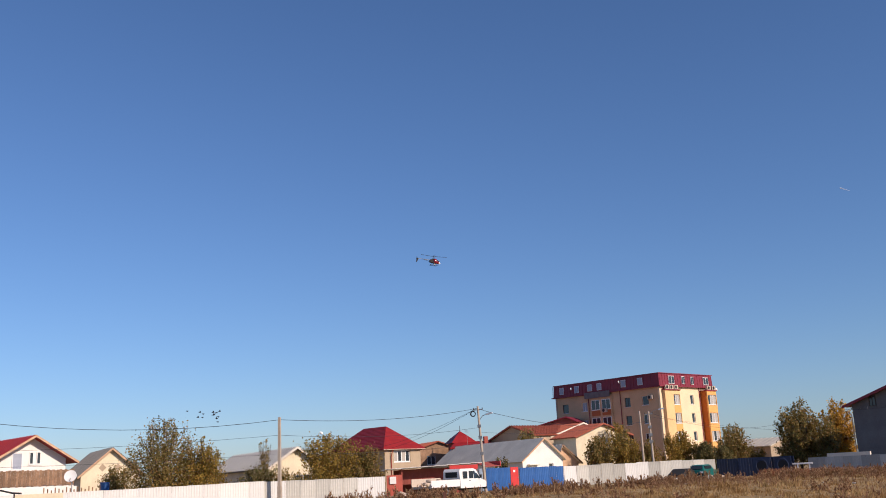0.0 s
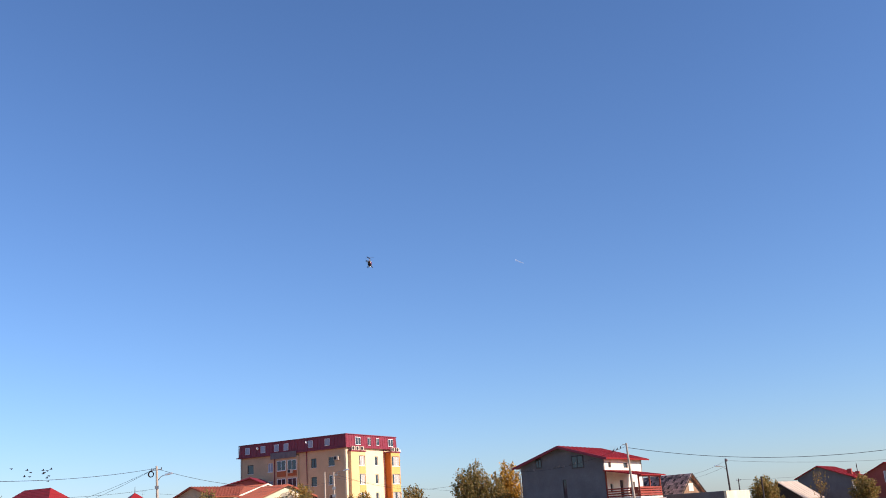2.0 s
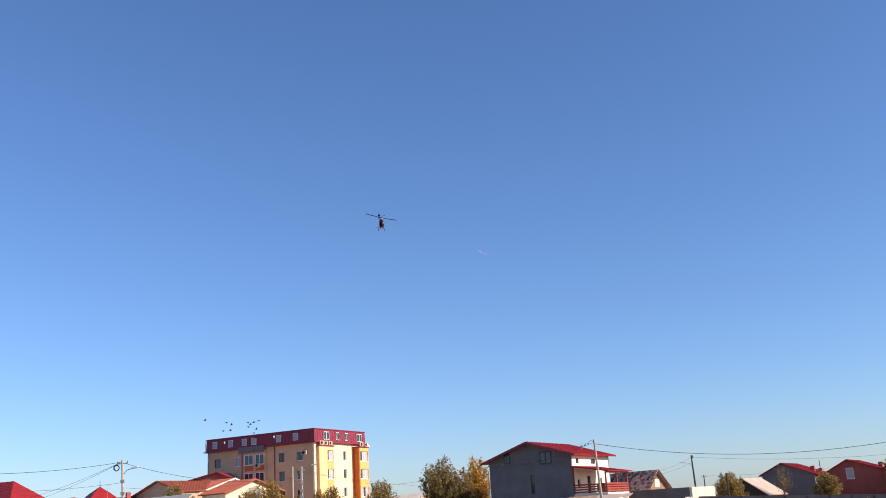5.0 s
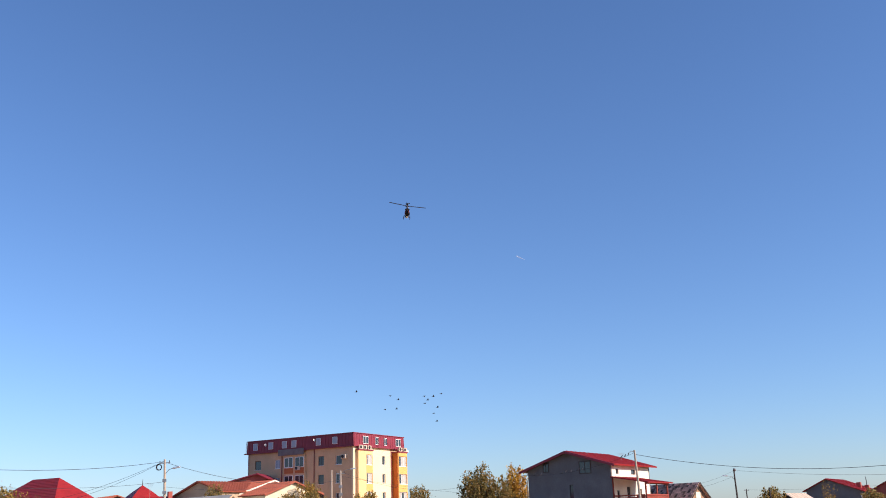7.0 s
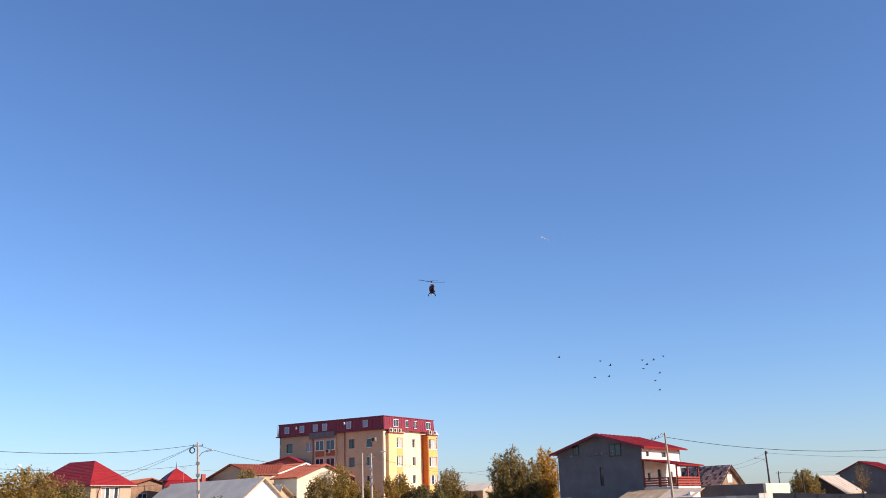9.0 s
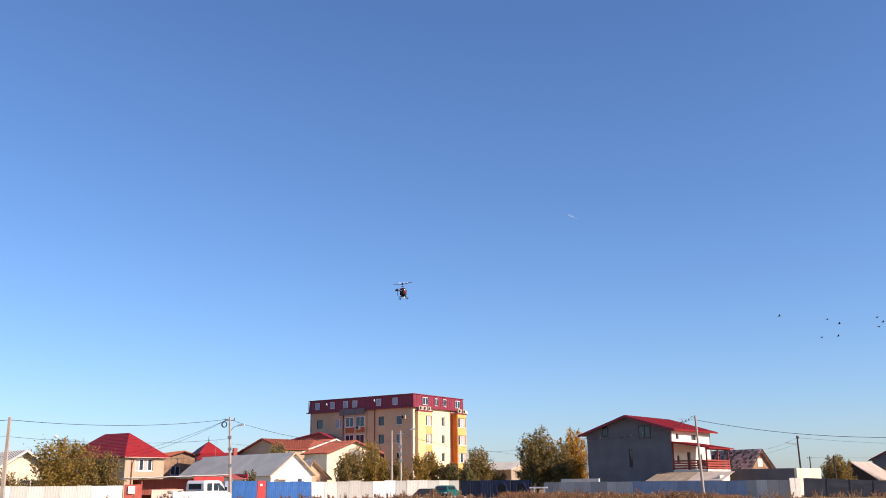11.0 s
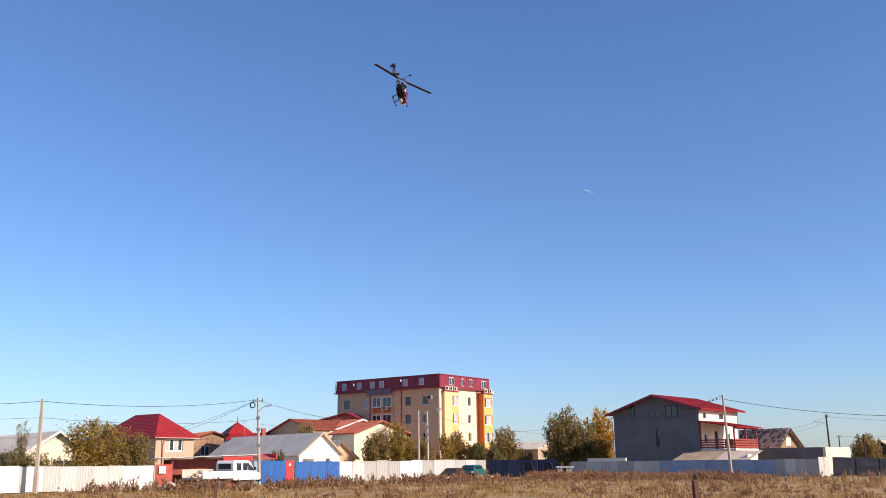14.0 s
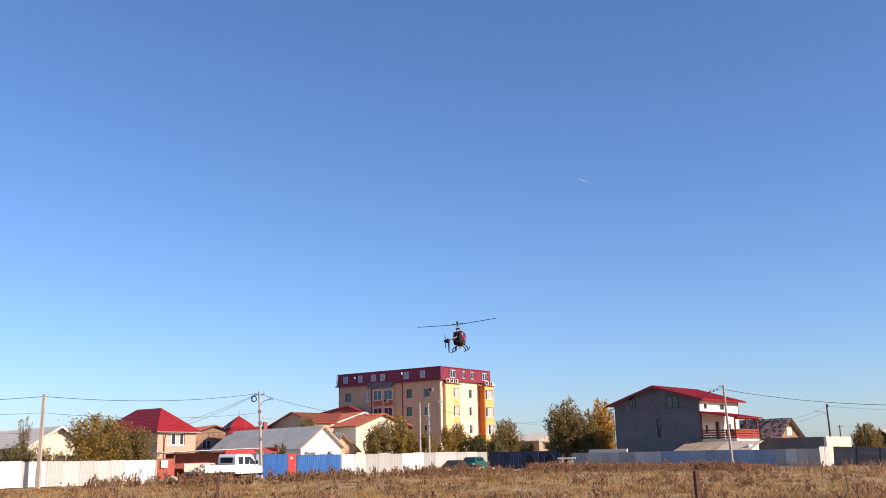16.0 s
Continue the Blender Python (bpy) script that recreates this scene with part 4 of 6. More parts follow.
tree("fruit_tree", -26.4, 73.0, 5.0, 2.9, 0.9, L_AUTUMN, 6200, 3, "yellow-brown autumn fruit tree behind the fence", 0.2, 24, 0.12, 1.0, 0.8)
tree("fruit_tree", -23.5, 73.6, 4.0, 1.5, 1.0, L_OLIVE, 2600, 4, "brownish fruit tree beside the yellow one", 0.18, 18, 0.10)
tree("willow_shrub", -30.9, 69.6, 3.0, 2.0, 0.5, L_GREEN, 3200, 5, "dark green shrub with drooping twigs behind the fence", 0.17, 16, 0.08, category="shrub")
tree("willow_shrub", -28.5, 68.6, 2.7, 1.2, 0.8, L_OLIVE, 1500, 6, "olive shrub behind the fence", 0.17, 14, 0.06, category="shrub")
tree("garden_shrub", -45.5, 73.0, 3.6, 1.7, 0.6, L_OLIVE, 2500, 7, "ragged olive shrub before a cream house", 0.18, 16, 0.07, category="shrub")
tree("garden_shrub", -33.2, 66.6, 2.6, 1.2, 0.5, L_AUTUMN, 1500, 8, "rust-brown shrub behind the fence", 0.17, 12, 0.06, category="shrub")
tree("bare_sapling", -32.3, 73.5, 5.1, 0.6, 3.9, L_OLIVE, 160, 9, "thin sapling that kept few leaves", 0.2, 8, 0.06)
tree("garden_tree", -8.0, 112.5, 5.3, 2.0, 1.0, L_OLIVE, 3600, 10, "green garden tree before a cream gable", 0.24, 20, 0.12)
tree("garden_tree", -4.9, 113.5, 5.0, 1.9, 1.0, L_AUTUMN, 3000, 11, "yellowish garden tree behind the pale fence", 0.24, 20, 0.12)
tree("garden_tree", -2.6, 114.5, 4.4, 1.7, 0.8, L_OLIVE, 2600, 12, "olive garden tree behind the pale fence", 0.24, 18, 0.11)
tree("vine_bush", -6.2, 118.2, 6.7, 1.5, 3.6, L_AUTUMN, 1900, 13, "autumn creeper growing over a tiled roof", 0.24, 16, 0.10, category="bush")
tree("garden_tree", 1.2, 120.0, 5.4, 1.7, 1.0, L_AUTUMN, 2800, 14, "reddish green tree before the apartment block", 0.26, 20, 0.12)
tree("garden_tree", 3.4, 119.0, 4.0, 1.9, 0.6, L_OLIVE, 2600, 15, "green bush before the apartment block", 0.26, 20, 0.12)
tree("garden_tree", 7.3, 119.5, 5.8, 2.3, 1.2, L_OLIVE, 3400, 16, "dense olive tree beside the apartment block", 0.26, 22, 0.14)
tree("garden_tree", 9.8, 121.5, 3.2, 1.5, 0.5, L_OLIVE, 2200, 17, "low olive tree behind a dark fence", 0.26, 16, 0.12)
tree("garden_shrub", -5.3, 116.0, 5.6, 1.6, 0.6, L_OLIVE, 3000, 31, "olive bush behind the pale fence", 0.24, 18, 0.10, 1.0, 0.9, category="shrub")
tree("garden_shrub", 0.1, 118.0, 5.0, 1.5, 0.5, L_AUTUMN, 2400, 32, "reddish ragged bush before the apartment block", 0.22, 18, 0.08, 1.0, 1.2, category="shrub")
tree("garden_shrub", 4.2, 118.0, 3.9, 1.6, 0.4, L_GREEN, 2400, 33, "dense green bush before the apartment block", 0.22, 18, 0.08, 1.0, 0.9, category="shrub")
tree("garden_shrub", 5.8, 115.5, 3.6, 1.5, 0.4, L_GREEN, 2200, 34, "dense green bush beside the apartment block", 0.22, 16, 0.08, category="shrub")
tree("poplar_tree", 14.7, 119.5, 8.0, 2.8, 1.2, L_OLIVE, 7000, 18, "tall olive-green tree beside the grey house", 0.28, 26, 0.2)
tree("poplar_tree", 19.4, 121.5, 8.1, 2.2, 1.2, L_YELLOW, 5200, 19, "golden yellow autumn tree beside the grey house", 0.28, 22, 0.18)
tree("poplar_tree", 17.4, 117.8, 6.4, 2.0, 1.2, L_OLIVE, 2400, 20, "brownish tree between a green and a golden one", 0.26, 18, 0.14)
tree("roof_tree", -17.2, 119.0, 6.7, 1.9, 3.0, L_OLIVE, 2400, 21, "olive tree rising between red tiled roofs", 0.26, 18, 0.12)
tree("garden_shrub", -17.2, 99.5, 3.2, 0.8, 2.0, L_GREEN, 600, 22, "small green shrub beside a grey roof", 0.2, 8, 0.05, category="shrub")
tree("hedge_tree", 54.6, 126.0, 4.4, 2.0, 0.8, L_OLIVE, 2600, 23, "olive hedge tree behind a concrete fence", 0.28, 18, 0.12)
tree("hedge_tree", 56.7, 128.0, 4.5, 1.8, 0.8, L_OLIVE, 2600, 24, "olive hedge tree beside a metal shed", 0.28, 18, 0.12)
tree("garden_tree", 70.8, 129.0, 4.1, 2.1, 0.8, L_OLIVE, 3000, 25, "olive garden tree between two red-roofed houses", 0.28, 18, 0.13)
tree("bare_sapling", 63.5, 127.5, 5.3, 1.5, 2.4, L_AUTUMN, 110, 26, "nearly bare autumn tree", 0.24, 18, 0.08)
tree("garden_tree", 84.5, 133.0, 6.6, 2.6, 0.8, L_OLIVE, 3600, 27, "large olive tree beside a red house", 0.3, 22, 0.16)
tree("garden_tree", 80.0, 127.0, 3.5, 1.5, 0.5, L_AUTUMN, 1400, 28, "rusty shrub before a red house", 0.26, 12, 0.08)


# ---- poles and wires ----
def utility_pole(x, y, h, label, lean=(0.0, 0.0), lamp=None, material=None, square=False, arm=True):
    p = thing("utility_pole", pose(x, y, 0, lean[0], lean[1], 0), label, "pole")
    mt = material or M_CONCRETE
    if square:
        bm = bmesh.new()
        loft(bm, [[Vector((sx * r, sy * r, z)) for sx, sy in ((-1, -1), (1, -1), (1, 1), (-1, 1))] for z, r in ((-0.1, 0.135), (h * 0.22, 0.125), (h * 0.225, 0.11), (h, 0.08))])
        part("shaft", bm, mt, p)
    else:
        part("shaft", tubed([(0, 0, -0.1), (0, 0, h * 0.5), (0, 0, h)], 0.15, 0.09, 8), mt, p)
    if arm:
        part("crossarm", boxed(-0.45, 0.45, -0.05, 0.05, h - 0.35, h - 0.27), M_STEEL, p)
        for k in (-0.4, 0.0, 0.4):
            part("insulator", tubed([(k, 0, h - 0.27), (k, 0, h - 0.12)], 0.04, 0.03), M_DARKPLASTIC, p)
    if lamp:
        lx, lz = lamp
        part("lamp_arm", tubed([(0, 0, lz - 0.5), (lx * 0.5, -0.1, lz - 0.1), (lx, -0.15, lz)], 0.03), M_STEEL, p)
        bm = bmesh.new()
        box(bm, -0.32, 0.32, -0.12, 0.12, -0.07, 0.07, m=Matrix.Translation((lx * 1.35, -0.15, lz + 0.04)) @ Matrix.Rotation(radians(-8 if lx > 0 else 8), 4, "Y"))
        bevelled(bm, 0.03)
        part("lamp_head", bm, M_ALU, p, "pale grey street lamp head")
    return p


P_LEFT, P_TWO, P_MID, P_RIGHT, P_FAR = (-27.02, 63.9), (-16.25, 84.6), (-1.88, 104.0), (26.55, 90.0), (47.9, 120.0)
utility_pole(*P_LEFT, 6.15, "pale square concrete utility pole beside a white fence", (0, 0.2), square=True, arm=False)
p2 = utility_pole(*P_TWO, 7.5, "concrete utility pole with street lamp beside blue gates", (0, -2.6), lamp=(0.75, 6.7))
bm = bmesh.new()
for k in range(5):
    tube(bm, [(-0.45 + 0.25 * math.cos(a * 0.524) * (0.7 + 0.08 * k), -0.12 - 0.02 * k, 6.85 + 0.27 * math.sin(a * 0.524) * (0.75 + 0.06 * k)) for a in range(13)], 0.014, sides=4)
part("cable_coil", bm, M_WIRE, p2, "coil of black cable")
for z in (3.2, 4.6, 5.6):
    part("bracket", boxed(-0.16, 0.16, -0.17, -0.1, z, z + 0.25), M_STEEL, p2)
p3 = utility_pole(*P_MID, 7.2, "concrete utility pole with lamp bracket before a pale fence", (0, -0.4), lamp=(1.0, 7.3))
for z in (3.9, 4.6, 5.4):
    part("bracket", boxed(-0.2, 0.2, -0.2, -0.1, z, z + 0.28), M_STEEL, p3)
utility_pole(-3.1, 112.0, 7.7, "plain pale wooden pole behind a fence", (0, 0), arm=False)
p4 = utility_pole(*P_RIGHT, 7.62, "tall leaning concrete utility pole beside a pale blue fence", (0, -2.2), arm=False)
part("hook", tubed([(0, 0, 7.4), (-0.35, -0.1, 7.55), (-0.5, -0.1, 7.4)], 0.03), M_STEEL, p4)
p5 = utility_pole(*P_FAR, 7.0, "dark wooden utility pole with a street lamp", (0, -1.0), lamp=(-0.95, 6.1), material=M_DARKPOLE, arm=False)
bm = bmesh.new()
bmesh.ops.create_uvsphere(bm, u_segments=10, v_segments=6, radius=0.2, matrix=Matrix.Translation((0.05, -0.1, 6.8)))
part("junction_box", bm, M_GREYPANEL, p5)
utility_pole(69.6, 170.0, 5.6, "far dark utility pole with crossarm", material=M_DARKPOLE)
utility_pole(15.6, 132.0, 6.0, "far dark pole among trees", material=M_DARKPOLE)
utility_pole(53.5, 123.0, 4.6, "thin dark post behind a fence", material=M_DARKPOLE, arm=False)


def wire(name, a, b, sag, r=0.018, label="sagging black overhead cable", n=18):
    a, b = Vector(a), Vector(b)
    pts = [a.lerp(b, k / n) - Vector((0, 0, sag * 4 * (k / n) * (1 - k / n))) for k in range(n + 1)]
    ob = new(name, mesh_of(name, tubed(pts, r, sides=5), M_WIRE))
    tagged(ob, label, "cable")
    return ob


TL, T2, T3, TR, TF = (-26.95, 63.9, 5.98), (-16.7, 84.6, 7.3), (-1.88, 104, 7.05), (26.3, 90, 7.2), (47.8, 120, 6.75)
wire("cable", TL, T2, 0.45)
wire("cable", (-62, 47, 11.6), TL, 2.38)
wire("cable", (-62, 49, 5.4), (-27.05, 64.0, 4.9), 0.6, 0.010)
wire("cable", (-27.0, 64.0, 4.9), (-16.6, 84.6, 5.6), 0.4, 0.012)
wire("cable", (-62, 52, 4.2), (-27.1, 64.0, 3.6), 0.4, 0.010)
wire("cable", (-27.0, 64.0, 3.6), (-16.5, 84.6, 4.2), 0.3, 0.012)
wire("cable", T2, (-2.0, 104, 6.2), 1.0)
wire("cable", T2, (-33.5, 108, 4.6), 0.5, 0.014)
wire("cable", T2, (-36, 112, 5.0), 0.5, 0.014)
wire("cable", (-16.6, 84.6, 5.2), (-8, 116.2, 6.3), 0.4, 0.010)
wire("cable", T3, (13, 131, 5.9), 0.9, 0.014)
wire("cable", (-1.88, 104, 6.6), (28.5, 140, 4.5), 0.6, 0.010)
wire("cable", TR, (54.58, 78.00, 6.03), 1.45, 0.022)
w_birds = wire("cable", (26.1, 90, 7.3), (17.6, 104.5, 6.2), 0.65, 0.014)
wire("cable", (30.5, 100, 4.6), TF, 0.8, 0.012)
wire("cable", TF, (87, 118, 6.4), 0.9, 0.014)
wire("cable", (47.8, 120, 6.1), (36.8, 113, 4.4), 0.5, 0.012)
wire("cable", (69.6, 170, 5.4), (110, 160, 6.4), 0.6, 0.014)


# ---- small yard things ----
def carport():
    c = thing("carport", pose(-23.4, 79.2, 0, 0, 0, 25), "red carport with white corrugated roof edge over a dark yard", "carport")
    for k in range(8):
        x = -0.2 + k * 1.02
        bm = bmesh.new()
        for j in range(4):
            xx = x + j * 0.262
            slab(bm, [(xx, -0.4, 2.30 + 0.03 * k), (xx + 0.14, -0.4, 2.33 + 0.03 * k), (xx + 0.14, 4.2, 2.28 + 0.03 * k), (xx, 4.2, 2.25 + 0.03 * k)], 0.05)
            slab(bm, [(xx + 0.14, -0.4, 2.33 + 0.03 * k), (xx + 0.262, -0.4, 2.31 + 0.03 * k), (xx + 0.262, 4.2, 2.26 + 0.03 * k), (xx + 0.14, 4.2, 2.28 + 0.03 * k)], 0.05)
        part("roof_sheet", bm, M_SHEET_WHITE, c)
    for k in range(16):
        part("wall_board", boxed(0.9 + k * 0.25, 1.14 + k * 0.25, 1.0, 1.05, 0.95, 2.2), M_REDBROWN, c)
    part("side_panel", bevelled(boxed(-0.35, 1.0, -0.1, 0.0, 0, 1.78), 0.01), M_FADED, c, "faded red painted panel")
    part("meter_box", bevelled(boxed(-0.1, 0.45, -0.22, -0.105, 1.05, 1.65), 0.015), M_FRAME, c, "white meter box")
    part("back_wall", boxed(0.9, 7.6, 4.0, 4.15, 0, 2.2), M_REDBROWN, c)
    part("red_fascia", boxed(5.1, 7.6, -0.36, -0.30, 2.0, 2.36), M_RED, c)
    part("red_panel", boxed(4.95, 7.0, 0.95, 1.0, 1.2, 2.2), M_RED, c)
    for x in (0.95, 5.0, 7.5):
        part("post", boxed(x, x + 0.1, 0.0, 0.1, 0, 2.25), M_REDBROWN, c)
    s = thing("lean_to_roof", pose(-18.5, 92.6, 0, 0, 0, 42), "low red-edged tin lean-to behind blue gates", "shed")
    bm = bmesh.new()
    slab(bm, [(0.9, 0, 2.25), (2.6, 0, 2.25), (2.6, 2.4, 2.7), (0.9, 2.4, 2.7)], 0.05)
    part("roof", bm, M_FADED, s, "faded red tin roof")
    part("edge", boxed(2.62, 2.7, 0, 2.4, 2.2, 2.72), M_RED, s)
    for x in (1.0, 2.4):
        part("post", boxed(x, x + 0.1, 0.1, 0.2, 0, 2.3), M_STEEL, s)


carport()


def wheel(parent, x, y, r, w=0.22):
    bm = bmesh.new()
    bmesh.ops.create_cone(bm, cap_ends=True, segments=20, radius1=r, radius2=r, depth=w, matrix=Matrix.Translation((x, y, r)) @ Matrix.Rotation(radians(90), 4, "X"))
    bevelled(bm, 0.025)
    ob = part("wheel", bm, M_BLACK, parent)
    bm = bmesh.new()
    s = -1 if y < 0 else 1
    bmesh.ops.create_cone(bm, cap_ends=True, segments=16, radius1=r * 0.6, radius2=r * 0.55, depth=0.03, matrix=Matrix.Translation((x, y + s * (w / 2 + 0.012), r)) @ Matrix.Rotation(radians(90), 4, "X"))
    part("rim", bm, M_STEEL, ob)


def profile_body(pts, half, top_in=0.0, z_cut=1e9):
    """A body from a side outline (x, z), as wide as 2 * half, drawn in by top_in above z_cut."""
    bm = bmesh.new()
    rings = []
    for s in (-1, 1):
        rings.append([Vector((x, s * (half - (top_in if z > z_cut else 0)), z)) for x, z in pts])
    loft(bm, rings)
    bmesh.ops.recalc_face_normals(bm, faces=bm.faces)
    bevelled(bm, 0.035, 2)
    return bm


TRUCK_AT = pose(-16.31, 75.99, 0, 0, 0, 65) @ Matrix.Scale(0.95, 4)


def truck():
    t = thing("crew_cab_truck", TRUCK_AT, "white crew-cab flatbed truck parked before a red carport", "truck")
    cab = profile_body([(-1.75, 0.55), (1.75, 0.55), (1.85, 0.95), (1.7, 1.12), (1.1, 1.25), (0.55, 2.02), (0.2, 2.12), (-1.6, 2.12), (-1.75, 1.9)], 0.95, 0.10, 1.3)
    body = part("cab", cab, M_CARWHITE, t)
    for y in (-1, 1):
        for x0, x1, x2, x3 in ((-1.35, -0.8, -0.8, -1.35), (-0.5, 0.05, 0.05, -0.5)):
            part("side_window", boxed(x0, x1, y * 0.93 - 0.02, y * 0.93 + 0.012, 1.32, 1.9), M_GLASS, body)
        bm = bmesh.new()
        slab(bm, [(0.15, y * 0.955, 1.3), (0.95, y * 0.955, 1.3), (0.5, y * 0.87, 1.88), (0.15, y * 0.87, 1.92)] if y < 0 else [(0.15, y * 0.87, 1.92), (0.5, y * 0.87, 1.88), (0.95, y * 0.955, 1.3), (0.15, y * 0.955, 1.3)], 0.03)
        part("side_window", bm, M_GLASS, body)
        part("mirror", bevelled(boxed(0.75, 0.9, y * 1.12 - 0.08, y * 1.12 + 0.08, 1.3, 1.6), 0.02), M_BLACK, body)
        part("door_handle", boxed(-0.55, -0.4, y * 0.965 - 0.015, y * 0.965 + 0.015, 1.12, 1.16), M_BLACK, body)
    bm = bmesh.new()
    slab(bm, [(1.12, -0.8, 1.29), (1.12, 0.8, 1.29), (0.6, 0.75, 2.0), (0.6, -0.75, 2.0)], 0.02)
    part("windscreen", bm, M_GLASS, body)
    part("rear_window", bevelled(boxed(-1.765, -1.72, -0.62, 0.62, 1.42, 1.86), 0.01), M_GLASS, body)
    for y in (-0.7, 0.7):
        part("headlight", bevelled(boxed(1.76, 1.84, y - 0.15, y + 0.15, 0.85, 1.05), 0.02), M_FRAME, body)
    part("bumper", bevelled(boxed(1.7, 1.95, -0.95, 0.95, 0.4, 0.6), 0.03), M_BLACK, body)
    part("bed_floor", boxed(-5.7, -1.85, -1.0, 1.0, 0.72, 0.82), M_STEEL, t)
    part("bed_side", boxed(-5.7, -1.95, -1.03, -0.99, 0.72, 1.28), M_CARWHITE, t, "white drop side")
    part("bed_side", boxed(-5.7, -1.95, 0.99, 1.03, 0.82, 1.45), M_TANSHEET, t, "tan inner face of the far drop side")
    part("tail_beam", boxed(-5.74, -5.7, -1.0, 1.0, 0.66, 0.84), M_STEEL, t)
    part("headboard", boxed(-1.9, -1.86, -1.0, 1.0, 0.82, 1.32), M_STEEL, t)
    part("chassis", boxed(-5.7, 1.5, -0.4, 0.4, 0.42, 0.7), M_BLACK, t)
    for x in (1.05, -3.6):
        for y in (-0.82, 0.82):
            wheel(t, x, y, 0.34)
    rng = random.Random(3)
    for k in range(7):
        x = -5.0 + k * 0.42
        s_ = thing("sack", pose(0, 0, 0), "pale filled sack lying on a truck bed", "sack")
        bm = bmesh.new()
        bmesh.ops.create_uvsphere(bm, u_segments=10, v_segments=6, radius=0.19)
        for v in bm.verts:
            v.co = Vector((v.co.x * 1.1, v.co.y * 1.6, v.co.z * 0.8)) + Vector((rng.uniform(-0.03, 0.03), rng.uniform(-0.03, 0.03), rng.uniform(-0.02, 0.02)))
        s_.matrix_basis = TRUCK_AT @ pose(x, rng.uniform(-0.4, 0.3), 1.02 + 0.22 * (k % 3 == 1), 0, 0, rng.uniform(-30, 30))
        part("cloth", bm, M_RUBBLE, s_)


truck()


def old_car():
    c = thing("old_car", pose(3.0, 101.4, 0, 0, 0, 68), "old teal saloon car parked in weeds before a fence", "car")
    low = profile_body([(-2.0, 0.35), (1.95, 0.35), (2.05, 0.6), (1.95, 0.82), (0.95, 0.92), (-1.5, 0.95), (-2.05, 0.88), (-2.1, 0.6)], 0.80)
    b = part("body", low, M_TEAL, c)
    roof = profile_body([(-1.92, 0.90), (1.05, 0.88), (0.45, 1.36), (-0.05, 1.42), (-1.35, 1.40), (-1.65, 1.28)], 0.74, 0.12, 1.1)
    part("cabin", roof, M_TEAL, c)
    for y in (-1, 1):
        for x0, x1 in ((-1.5, -1.0), (-0.92, -0.38), (-0.3, 0.32)):
            part("side_window", boxed(x0, x1, y * 0.68 - 0.07, y * 0.68 + 0.075, 0.99, 1.3), M_GLASS, c)
    for x0, z0, x1, z1 in ((-1.93, 0.97, -1.66, 1.3), (1.02, 0.93, 0.5, 1.33)):
        bm = bmesh.new()
        e = 0.012 if x0 > 0 else -0.012
        slab(bm, [(x0 + e, -0.6, z0), (x0 + e, 0.6, z0), (x1 + e, 0.54, z1), (x1 + e, -0.54, z1)], 0.03)
        part("windscreen" if x0 > 0 else "rear_window", bm, M_GLASS, c)
    for x in (-1.35, 1.3):
        for y in (-0.70, 0.70):
            wheel(c, x, y, 0.29, 0.18)
    part("bumper", bevelled(boxed(1.95, 2.12, -0.78, 0.78, 0.38, 0.52), 0.02), M_DARKPLASTIC, c)
    part("bumper", bevelled(boxed(-2.2, -2.05, -0.78, 0.78, 0.38, 0.52), 0.02), M_DARKPLASTIC, c)
    part("headlight", bevelled(boxed(-2.12, -2.04, -0.7, -0.4, 0.6, 0.75), 0.01), M_FRAME, c)
    part("headlight", bevelled(boxed(-2.12, -2.04, 0.4, 0.7, 0.6, 0.75), 0.01), M_FRAME, c)
    d = thing("dark_car", pose(0.9, 99.0, 0, 0, 0, 66), "dark low car front half hidden by weeds", "car")
    part("body", profile_body([(-1.9, 0.3), (1.9, 0.3), (1.95, 0.75), (0.9, 0.92), (0.2, 1.12), (-0.4, 1.1), (-1.85, 0.55)], 0.78), M_BLACK, d)
    for x in (-1.2, 1.2):
        for y in (-0.70, 0.70):
            wheel(d, x, y, 0.29, 0.18)


old_car()


def field_posts():
    for x, y, h, l in ((5.46, 21.2, 1.22, -1.2), (-6.88, 29.0, 1.15, 1.0), (-16.68, 29.5, 0.95, 0.0)):
        p = thing("iron_post", pose(x, y, -0.05, 0, l, 20), "rusty iron fence post standing in dry grass", "post", "field fence posts")
        bm = bmesh.new()
        slab(bm, [(-0.05, -0.05, h), (0.05, -0.05, h), (0.05, -0.042, h), (-0.042, -0.042, h), (-0.042, 0.05, h), (-0.05, 0.05, h)], h)
        part("angle_bar", bm, M_RUSTPOST, p)
        part("stake", tubed([(0, 0, 0), (0.0, 0, h - 0.02)], 0.035, 0.03), M_RUSTPOST, p)


field_posts()


